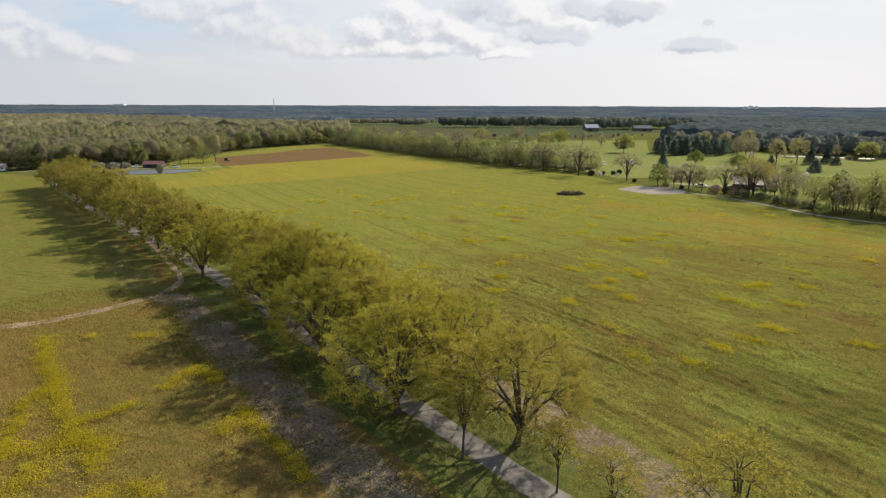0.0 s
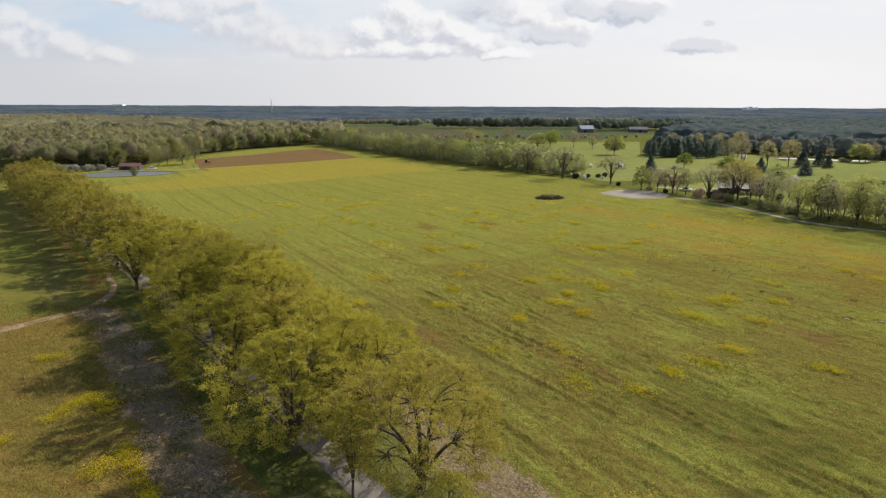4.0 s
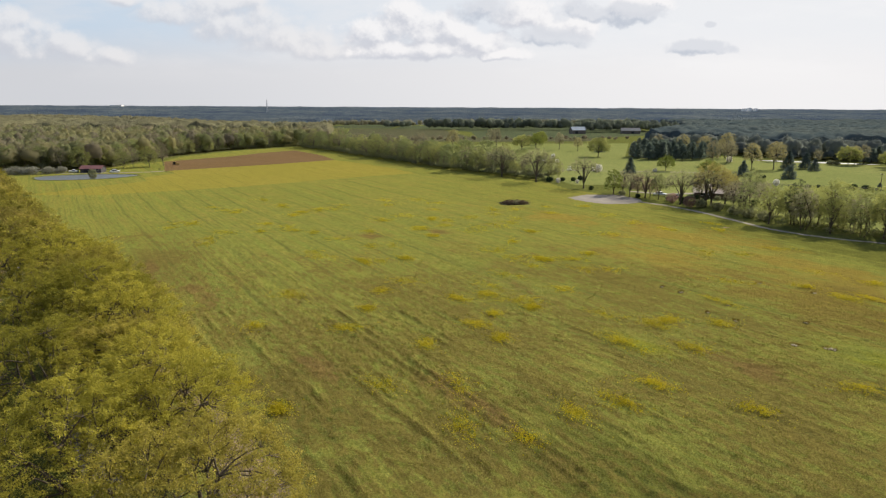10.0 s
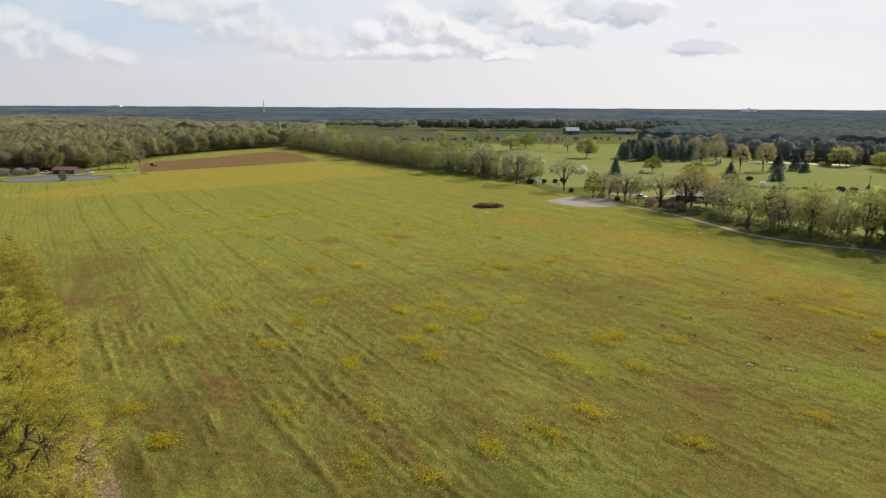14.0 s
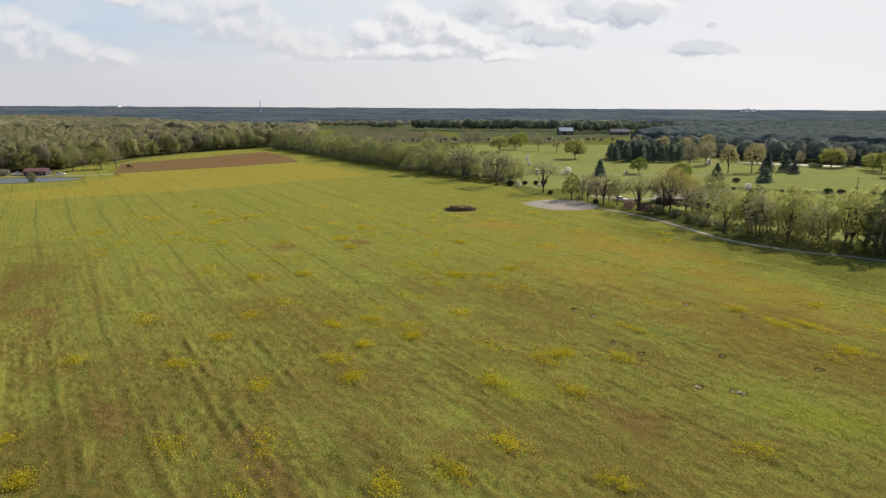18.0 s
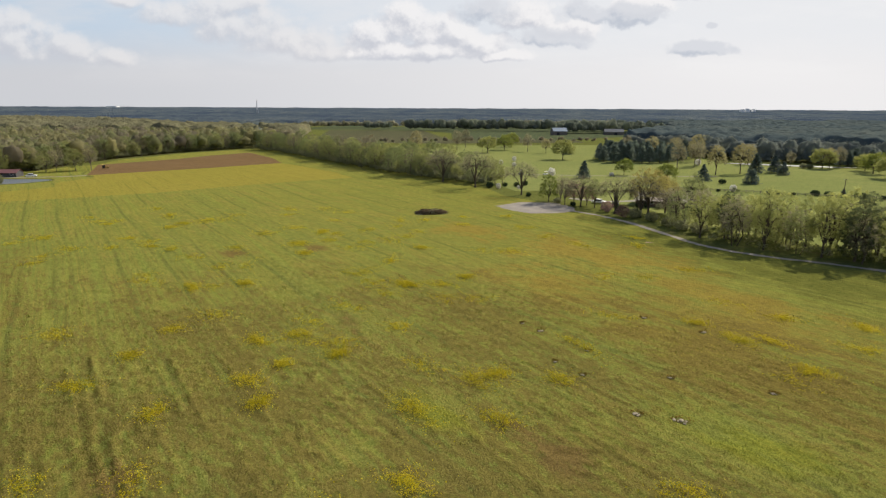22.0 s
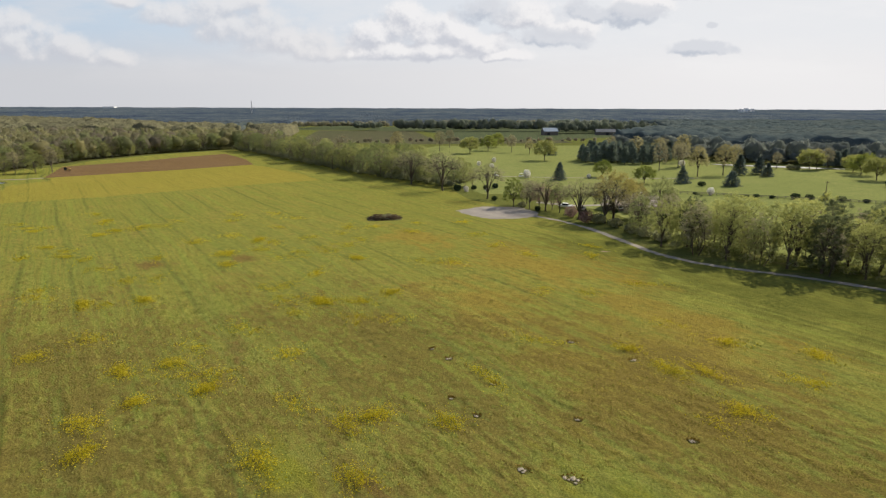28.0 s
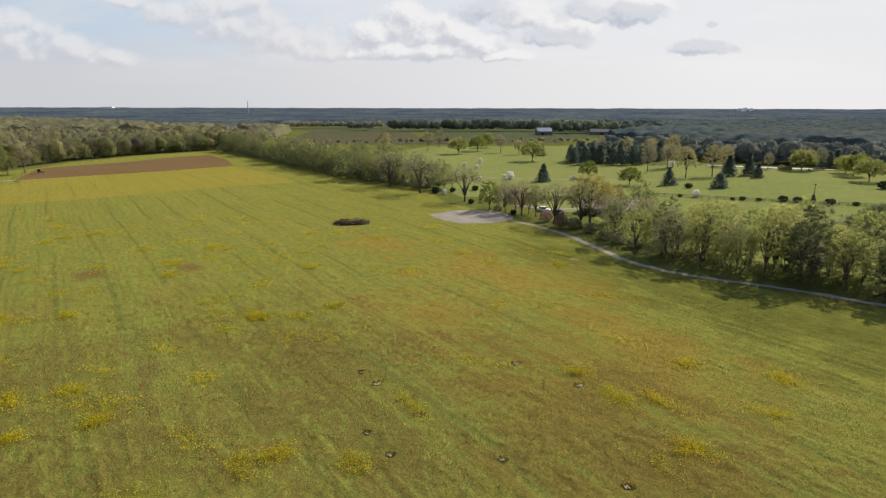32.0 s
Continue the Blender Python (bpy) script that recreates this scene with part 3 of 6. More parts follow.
def conifer(name, seed, h, radius, n_leaf, leaf, leaf_mat, low=0.08, bark=M_BARK, power=0.85, layers=11):
    """A cone of drooping whorls on a straight stem."""
    r = np.random.default_rng(seed)
    ob = root(name, 0, 0)
    wood = [tube([(0, 0, -0.1), (0, 0, h * 0.5), (0, 0, h * 0.98)], [h * 0.025, h * 0.017, 0.02], 6)]
    cs, outs = [], []
    for k in range(layers):
        z = h * (low + (1 - low) * (k + 0.2) / layers)
        reach = radius * ((1 - (z / h - low) / (1 - low)) ** power + 0.04)
        arms = max(5, int(9 * reach / radius) + 3)
        for a in range(arms):
            az = 2 * math.pi * (a + r.uniform(-0.4, 0.4)) / arms + k
            rr = reach * r.uniform(0.75, 1.12)
            tip = np.array([math.cos(az) * rr, math.sin(az) * rr, z - 0.22 * rr + r.normal(0, 0.1)])
            wood.append(tube([(0, 0, z), tip], [0.05, 0.02], 3))
            m = max(3, int(n_leaf / (layers * arms)))
            t = r.uniform(0.25, 1.05, (m, 1)) ** 0.8
            cs.append(np.array([0, 0, z]) * (1 - t) + tip * t + r.normal(0, 0.09, (m, 3)) * rr)
            outs.append(np.tile([math.cos(az) * 0.4, math.sin(az) * 0.4, 0.8], (m, 1)))
    v, f = gather(wood)
    link("trunk", v, f, bark, ob, True)
    v, f = leaves(r, np.concatenate(cs), leaf, np.concatenate(outs), simple=True)
    link("crown", v, f, leaf_mat, ob)
    return ob


def shrub(name, seed, h, radius, n_leaf, leaf, leaf_mat, stems=6):
    r = np.random.default_rng(seed)
    ob = root(name, 0, 0)
    wood = []
    for k in range(stems):
        az = 2 * math.pi * k / stems + r.uniform(-0.4, 0.4)
        tip = np.array([math.cos(az) * radius * 0.6, math.sin(az) * radius * 0.6, h * r.uniform(0.6, 0.9)])
        wood.append(tube([(0, 0, -0.05), tip * [0.4, 0.4, 0.6], tip], [0.06, 0.04, 0.015], 4))
    v, f = gather(wood)
    link("stems", v, f, M_BARK, ob, True)
    d = r.normal(size=(n_leaf, 3))
    d /= np.linalg.norm(d, axis=1)[:, None]
    lump = 1 + 0.16 * np.sin(d[:, 0] * 5 + seed) * np.cos(d[:, 1] * 4 + seed * 2)
    c = d * np.array([radius, radius, h * 0.5]) * (r.uniform(0.5, 1.0, (n_leaf, 1)) ** 0.5) * lump[:, None] + [0, 0, h * 0.5]
    c[:, 2] = np.abs(c[:, 2])
    v, f = leaves(r, c, leaf, d * 0.8, simple=True)
    link("foliage", v, f, leaf_mat, ob)
    return ob


used_variants = set()


def plant(variants, places, label, category="tree", group="", seed=1):
    """Sets trees at (x, y, scale): the first use of a variant is moved there, the others are copies."""
    r = random.Random(seed)
    for i, (x, y, s) in enumerate(places):
        v = variants[i % len(variants)]
        m = pose(x, y, 0, 0, 0, r.uniform(0, 360)) @ Matrix.Diagonal((s, s, s * r.uniform(0.93, 1.07), 1))
        if v.name in used_variants:
            ob = copy_thing(v, m)
            ob.matrix_basis = m
        else:
            used_variants.add(v.name)
            v.matrix_basis = m
            ob = v
        tagged(ob, label, category, group)


def along(line, step, side=0.0, jitter=0.0, r=random.Random(3)):
    """Places every step metres along a line, off to its left by side."""
    out, carry = [], 0.0
    for (x0, y0), (x1, y1) in zip(line, line[1:]):
        n = math.hypot(x1 - x0, y1 - y0)
        dx, dy = (x1 - x0) / n, (y1 - y0) / n
        d = carry
        while d < n:
            out.append((x0 + dx * d - dy * side + r.uniform(-jitter, jitter), y0 + dy * d + dx * side + r.uniform(-jitter, jitter)))
            d += step
        carry = d - n
    return out


def polygon(name, pts, z, mat, kind="structure", label="", rough=0.0, seed=1):
    """A flat patch of ground with an uneven edge."""
    r = random.Random(seed)
    dense = []
    for (x0, y0), (x1, y1) in zip(pts, pts[1:] + pts[:1]):
        n = max(1, int(math.hypot(x1 - x0, y1 - y0) / 1.1)) if rough else 1
        for k in range(n):
            t = k / n
            wild = Vector((r.uniform(-1, 1), r.uniform(-1, 1))) * rough * 0.45
            x, y = x0 + (x1 - x0) * t, y0 + (y1 - y0) * t
            slow = noise.noise((x * 0.35, y * 0.35, seed)) * rough * 1.5
            dense.append((x + wild.x + slow, y + wild.y + slow * 0.6))
    flat_pts, _, tris = geometry.delaunay_2d_cdt([Vector(p) for p in dense], [], [list(range(len(dense)))], 1, 1e-4)[:3]
    bm = bmesh.new()
    corners = [bm.verts.new((p.x, p.y, z)) for p in flat_pts]
    for t in tris:
        f = bm.faces.new([corners[k] for k in t])
        f.normal_update()
        if f.normal.z < 0:
            f.normal_flip()
    return tagged(part(name, bm, mat), label, name.split(".")[0].replace("_", " "), kind=kind)


def ribbon(name, line, width, z, mat, label="", wobble=0.15, seed=2):
    """A road or track along a line, slightly crowned, with a ragged edge."""
    r = random.Random(seed)
    fine = along(line, 1.5)
    fine.append(line[-1])
    p = np.array(fine)
    for _ in range(6):
        p[1:-1] = (p[:-2] + 2 * p[1:-1] + p[2:]) / 4
    d = np.gradient(p, axis=0)
    d /= np.linalg.norm(d, axis=1)[:, None]
    nrm = np.stack([-d[:, 1], d[:, 0]], 1)
    rows = []
    for k in range(len(p)):
        wl, wr = width / 2 + r.uniform(-wobble, wobble), width / 2 + r.uniform(-wobble, wobble)
        a, b = p[k] + nrm[k] * wl, p[k] - nrm[k] * wr
        rows += [(*a, z), (*p[k], z + 0.03), (*b, z)]
    f = [(3 * k + j, 3 * k + 3 + j, 3 * k + 4 + j, 3 * k + 1 + j) for k in range(len(p) - 1) for j in (0, 1)]
    return tagged(link(name, rows, [q[::-1] for q in f], mat, smooth=True), label, name.replace("_", " "), kind="structure")

# ---- the ground ----
def ground_sheet():
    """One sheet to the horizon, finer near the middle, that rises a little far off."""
    rad = np.concatenate([np.linspace(0, 600, 25), np.geomspace(660, 4960, 40)])
    ang = np.radians(np.arange(0, 360, 4.0))
    v = [(0, 0, 0)]
    for r in rad[1:]:
        z = 0 if r < 1000 else 12.0 * ((r - 1000) / 4000) ** 2
        v += [(math.sin(a) * r, math.cos(a) * r, z - 0.02) for a in ang]
    n = len(ang)
    f = [(0, 1 + (j + 1) % n, 1 + j, 1 + j) for j in range(n)]
    for i in range(len(rad) - 2):
        f += [(1 + i * n + j, 1 + i * n + (j + 1) % n, 1 + (i + 1) * n + (j + 1) % n, 1 + (i + 1) * n + j) for j in range(n)]
    tris = [(a, b, c) for a, b, c, d in f] + [(a, c, d) for a, b, c, d in f if c != d]
    return tagged(link("ground", v, tris, M_GROUND), "rolling spring countryside grass reaching to the horizon", "ground", kind="structure")


ground_sheet()
LANE = [(104, -76), (62, -22), (26, 24), (16, 37.5), (9.4, 45.5), (4.7, 51.0), (-0.8, 58.3), (-10.5, 70.5), (-21.3, 84.0), (-31.4, 97.9), (-45.4, 114.7), (-53.8, 124.2),
        (-90, 165), (-125, 205), (-160, 247), (-180, 272)]
HEDGE = [(70, 299), (36, 336), (-9, 398), (-63, 480), (-97, 522)]
DRIVE = [(93, 236.5), (102.2, 225.3), (108.1, 213.6), (112.3, 199.5), (115.6, 186.5), (119.8, 178.8), (127.0, 172.3), (137.0, 166.4), (143.2, 162.2), (151, 155), (166, 145), (190, 131)]

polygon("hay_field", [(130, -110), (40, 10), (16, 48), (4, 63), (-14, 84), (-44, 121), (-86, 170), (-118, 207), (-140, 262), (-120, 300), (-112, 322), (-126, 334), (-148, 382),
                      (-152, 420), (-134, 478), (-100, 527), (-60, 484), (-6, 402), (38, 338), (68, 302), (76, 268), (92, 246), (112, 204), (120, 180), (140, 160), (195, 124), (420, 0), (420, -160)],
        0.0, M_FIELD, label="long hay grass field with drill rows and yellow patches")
polygon("buttercup_strip", [(-134, 243), (-107, 243), (-81, 258), (-60, 271), (-40, 289), (-14, 311), (9, 326), (-4, 350), (-36, 391), (-50, 404), (-76, 373), (-100, 351), (-120, 331), (-112, 318), (-118, 302), (-110, 286), (-120, 272)],
        0.012, M_BUTTER, label="strip of hay field thick with yellow flowers", rough=0.9)
polygon("ploughed_field", [(-122, 330), (-100, 349), (-76, 370), (-46, 402), (-62, 438), (-92, 484), (-110, 455), (-120, 425), (-134, 404), (-147, 384)],
        0.024, M_SOIL, label="bare brown ploughed field on a low rise", rough=0.4)
polygon("golf_course", [(82, 282), (76, 300), (42, 340), (-2, 404), (20, 470), (60, 585), (200, 600), (150, 440), (225, 446), (232, 424), (262, 398), (300, 372), (420, 330), (420, 160), (330, 200), (226, 262), (165, 285), (140, 288)],
        0.004, M_LAWN, label="mown golf course grass with paler fairways")
polygon("paddock", [(140, 286), (165, 284), (226, 260), (330, 198), (330, 130), (205, 134), (160, 165), (135, 192), (126, 212), (120, 245), (100, 262)],
        0.008, M_LAWN, label="short green paddock grass behind the tree belt")
polygon("meadow", [(104, -92), (12, 30), (2, 44), (-13, 62), (-28, 83), (-50, 109), (-60, 124), (-95, 165), (-130, 205), (-165, 247), (-184, 276), (-214, 292), (-330, 280), (-330, 60), (-330, -160), (90, -160)],
        0.004, M_MEADOW, label="rough meadow with brown and green grass")
polygon("pasture", [(-62, 124), (-97, 165), (-132, 205), (-167, 247), (-184, 274), (-214, 290), (-330, 278), (-330, 100), (-68, 92), (-53, 100)],
        0.010, M_PASTURE, label="greener meadow grass beyond the dirt track", rough=0.8)
polygon("pond_lawn", [(-118, 262), (-108, 290), (-116, 304), (-112, 318), (-127, 334), (-148, 384), (-156, 372), (-160, 345), (-200, 340), (-205, 300), (-180, 276), (-160, 252), (-146, 245), (-128, 248)],
        0.008, M_FIELD, label="short grass round a farm pond", rough=0.6)
polygon("lane_verge", [(98, -80), (56, -26), (22, 22), (6, 42), (-6, 56), (-24, 80), (-48, 108), (-57, 122), (-93, 163), (-163, 245), (-158, 250), (-87, 168), (-49, 118), (-16, 81), (6, 60), (20, 44), (32, 28), (66, -16), (112, -74)],
        0.014, M_VERGE, label="green grass verge under avenue trees", rough=0.9)
polygon("litter_strip", [(-2, 37), (-11, 47), (-22, 62), (-33, 77), (-45, 94), (-52, 101), (-47, 103), (-32.5, 86.5), (-21.5, 71.5), (-10.5, 56.5), (-1.5, 45.5), (5.5, 36.5)],
        0.020, M_LITTER, label="strip of fallen brown leaves beside the lane", rough=1.1, seed=5)
polygon("litter_strip", [(29, 46), (22, 56), (16, 63), (11, 69.5), (3, 79.6), (-4.5, 87.2), (-14.5, 100.6), (-27, 114.2), (-47, 139), (-69, 166), (-71, 163), (-50, 135), (-32, 113), (-20, 99), (-11, 87), (-4, 78), (3, 69), (9, 60), (15, 50), (22, 41)],
        0.020, M_LITTER, label="strip of fallen leaves along the field edge", rough=1.3, seed=6)
for line, lab in (([(-50, 104), (-60, 119), (-76, 139), (-96, 163), (-98, 161), (-80, 137), (-68, 116), (-59, 101)], "worn brown leaf litter beside the far avenue"),
                  ([(-97, 165), (-130, 203), (-160, 240), (-165, 237), (-137, 200), (-104, 162)], "fallen brown leaves beside the far avenue")):
    polygon("worn_strip", line, 0.017, M_WORN, label=lab, rough=2.3, seed=9)
ribbon("avenue_lane", LANE, 2.9, 0.028, M_LANE, "narrow worn grey asphalt lane between trees")
ribbon("farm_drive", DRIVE, 1.7, 0.020, M_GRAVEL, "pale gravel farm drive along the field edge", 0.3)
for off in (-0.62, 0.62):
    ribbon("dirt_track", [(x + off * 0.4, y - off * 0.9) for x, y in [(-110, 66), (-84, 78), (-67.2, 85.5), (-60.5, 88.5), (-54.5, 95.5), (-50.0, 102.5), (-49.8, 110.5), (-54.5, 118), (-61.1, 127.5), (-69.5, 140), (-85, 160)]], 0.95, 0.026, M_DIRT, "dry dirt wheel rut across the meadow", 0.3, 3 + int(off))
ribbon("pond_road", [(-215, 300), (-185, 312), (-165, 317), (-146, 319.5), (-128, 324), (-122, 330)], 2.2, 0.022, M_GRAVEL, "pale gravel track by the pond")
ribbon("cart_path", [(84, 346), (101, 344), (118, 341), (133, 340), (160, 338), (190, 341)], 1.6, 0.018, M_GRAVEL, "pale golf cart path")
ribbon("house_road", [(100, 262), (112, 254), (128, 258), (150, 262)], 3.0, 0.018, M_GRAVEL, "pale gravel house drive")
polygon("gravel_pad", [(70.5, 243), (80, 252), (92, 251), (97, 240), (96, 233), (89.7, 229.3), (81.3, 228.3), (75.5, 233.6)], 0.024, M_GRAVEL,
        label="pale gravel turning pad at the field edge", rough=0.5)


def pond(name, cx, cy, a, b, turn, label, z=0.03):
    """Water with a low earth bank round it."""
    ob = root(name, cx, cy, 0, turn)
    ang = np.linspace(0, 2 * np.pi, 72, endpoint=False)
    wob = 1 + 0.05 * np.sin(3 * ang + 1) + 0.03 * np.sin(5 * ang)
    bm = bmesh.new()
    bm.faces.new([bm.verts.new((a * w * math.cos(t), b * w * math.sin(t), z)) for t, w in zip(ang, wob)])
    part("water", bm, M_WATER, ob)
    v, f = [], []
    for t, w in zip(ang, wob):
        for k, (s, h) in enumerate([(0.985, 0.0), (1.0, 0.22), (1.02, 0.22), (1.05, 0.0)]):
            v.append((a * w * s * math.cos(t), b * w * s * math.sin(t), h))
    n = len(ang)
    f = [(4 * i + k, 4 * i + k + 1, 4 * ((i + 1) % n) + k + 1, 4 * ((i + 1) % n) + k) for i in range(n) for k in range(3)]
    link("bank", v, f, M_VERGE, ob, True)
    return tagged(ob, label, "pond", kind="structure")


pond("pond", -147, 301, 22, 12, 16, "still farm pond mirroring the sky")
pond("lake", 258, 402, 36, 6, -24, "bright golf course lake in front of woods")
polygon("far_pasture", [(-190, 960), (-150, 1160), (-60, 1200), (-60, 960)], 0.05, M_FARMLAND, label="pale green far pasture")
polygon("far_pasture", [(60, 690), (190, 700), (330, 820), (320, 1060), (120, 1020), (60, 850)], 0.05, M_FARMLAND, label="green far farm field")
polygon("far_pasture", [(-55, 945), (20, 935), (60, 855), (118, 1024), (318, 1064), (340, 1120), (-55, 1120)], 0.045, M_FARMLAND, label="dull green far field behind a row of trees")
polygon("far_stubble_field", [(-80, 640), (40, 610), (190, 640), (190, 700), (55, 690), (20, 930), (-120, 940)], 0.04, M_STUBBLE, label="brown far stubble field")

# ---- woods ----
def woodland(name, r, spots, heights, radii, tufts, leaf, mat, label, core=0.78):
    """Many crowns in one mesh, each a dome of leaf tufts with its own height and lumps."""
    n = len(spots)
    d = r.normal(size=(n, tufts, 3))
    d[..., 2] = np.abs(d[..., 2]) * 1.15 - 0.45
    d /= np.linalg.norm(d, axis=2)[..., None]
    lump = 1 + 0.34 * np.sin(d[..., 0] * 4 + r.uniform(0, 6, (n, 1))) * np.cos(d[..., 1] * 4 + r.uniform(0, 6, (n, 1)))
    depth = r.uniform(0.5, 1.18, (n, tufts)) ** 0.6
    c = d * (lump * depth)[..., None]
    c[..., 0] *= radii[:, None]
    c[..., 1] *= radii[:, None]
    c[..., 2] *= (heights * 0.42)[:, None]
    c[..., 0] += spots[:, 0:1]
    c[..., 1] += spots[:, 1:2]
    c[..., 2] += (heights * 0.58)[:, None]
    v, f = leaves(r, c.reshape(-1, 3), leaf, d.reshape(-1, 3) * 0.5 + [0, 0, 0.5], simple=True)
    # the leafy body of each crown: a lumpy dome
    ring, levels = 11, (-0.75, -0.2, 0.3, 0.75, 1.15, 1.5)
    az = np.arange(ring) * 2 * np.pi / ring
    shape = np.array([(math.cos(a) * math.cos(e), math.sin(a) * math.cos(e), math.sin(e)) for e in levels for a in az])
    wave = 1 + 0.2 * np.sin(shape[None, :, 0] * 4 + r.uniform(0, 6, (n, 1))) * np.cos(shape[None, :, 1] * 4 + r.uniform(0, 6, (n, 1)))
    q = shape[None] * (core * wave + r.normal(0, 0.10, (n, len(shape))))[..., None] * np.stack([radii, radii, heights * 0.42], 1)[:, None]
    q += np.concatenate([spots[:, :2], (heights * 0.57)[:, None]], 1)[:, None]
    one = np.array([(i * ring + j, i * ring + (j + 1) % ring, (i + 1) * ring + (j + 1) % ring, (i + 1) * ring + j) for i in range(len(levels) - 1) for j in range(ring)])
    one = np.concatenate([one[:, [0, 1, 2]], one[:, [0, 2, 3]]])
    fq = (one[None] + (np.arange(n) * len(shape))[:, None, None]).reshape(-1, 3)
    if core:
        v, f = gather([(v, f), (q.reshape(-1, 3), fq)])
    ob = link(name, v, f, mat, smooth=True)
    return tagged(ob, label, "woods", kind="stuff")


def inside(pts, poly):
    x, y = pts[:, 0], pts[:, 1]
    hit = np.zeros(len(pts), bool)
    for (x0, y0), (x1, y1) in zip(poly, poly[1:] + poly[:1]):
        cross = ((y0 > y) != (y1 > y)) & (x < (x1 - x0) * (y - y0) / (y1 - y0 + 1e-9) + x0)
        hit ^= cross
    return hit


def scatter(r, poly, spacing):
    """Jittered places inside a polygon."""
    xs, ys = [p[0] for p in poly], [p[1] for p in poly]
    gx, gy = np.meshgrid(np.arange(min(xs), max(xs), spacing), np.arange(min(ys), max(ys), spacing))
    p = np.stack([gx.ravel(), gy.ravel()], 1) + r.uniform(-0.42, 0.42, (gx.size, 2)) * spacing
    return p[inside(p, poly)]


WOOD_NEAR = [(-420, 320), (-215, 302), (-192, 322), (-172, 338), (-158, 348), (-160, 380), (-158, 424), (-140, 482), (-106, 532), (-75, 540), (-120, 640), (-430, 640)]
WOOD_MID = [(-430, 640), (-120, 640), (-110, 700), (-150, 940), (-200, 1080), (-1000, 1080), (-900, 500), (-430, 400)]
WOOD_RIGHT = [(236, 460), (262, 428), (310, 402), (330, 380), (440, 350), (700, 330), (900, 900), (400, 1100), (340, 800), (290, 740), (215, 640), (205, 560)]
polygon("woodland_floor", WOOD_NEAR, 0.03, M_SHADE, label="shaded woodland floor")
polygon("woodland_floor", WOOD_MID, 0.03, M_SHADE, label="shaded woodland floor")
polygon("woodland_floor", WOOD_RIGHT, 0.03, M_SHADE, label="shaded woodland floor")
CANOPIES = ((M_WOOD_L, "olive spring woods with half-open leaves"), (M_WOOD_G, "fresh green spring woods"), (M_WOOD_B, "grey-brown bare woods in bud"))
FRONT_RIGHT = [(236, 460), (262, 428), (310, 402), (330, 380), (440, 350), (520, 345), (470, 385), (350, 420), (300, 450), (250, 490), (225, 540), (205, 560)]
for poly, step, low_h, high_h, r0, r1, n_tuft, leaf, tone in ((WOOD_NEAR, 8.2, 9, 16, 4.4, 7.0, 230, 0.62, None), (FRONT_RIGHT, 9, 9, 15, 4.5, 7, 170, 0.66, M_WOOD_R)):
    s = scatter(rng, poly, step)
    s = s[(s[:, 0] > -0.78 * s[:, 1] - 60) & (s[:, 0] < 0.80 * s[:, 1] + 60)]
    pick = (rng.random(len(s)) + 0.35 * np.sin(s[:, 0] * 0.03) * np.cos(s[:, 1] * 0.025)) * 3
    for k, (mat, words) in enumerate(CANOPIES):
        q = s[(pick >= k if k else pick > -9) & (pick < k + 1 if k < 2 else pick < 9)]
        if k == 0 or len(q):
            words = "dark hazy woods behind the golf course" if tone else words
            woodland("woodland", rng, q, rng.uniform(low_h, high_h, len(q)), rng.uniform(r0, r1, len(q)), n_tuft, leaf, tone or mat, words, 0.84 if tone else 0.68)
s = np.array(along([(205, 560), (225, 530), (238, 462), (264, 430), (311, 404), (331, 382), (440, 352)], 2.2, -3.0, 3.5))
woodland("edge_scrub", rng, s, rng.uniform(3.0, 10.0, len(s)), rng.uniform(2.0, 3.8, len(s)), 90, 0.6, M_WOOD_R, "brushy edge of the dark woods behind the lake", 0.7)


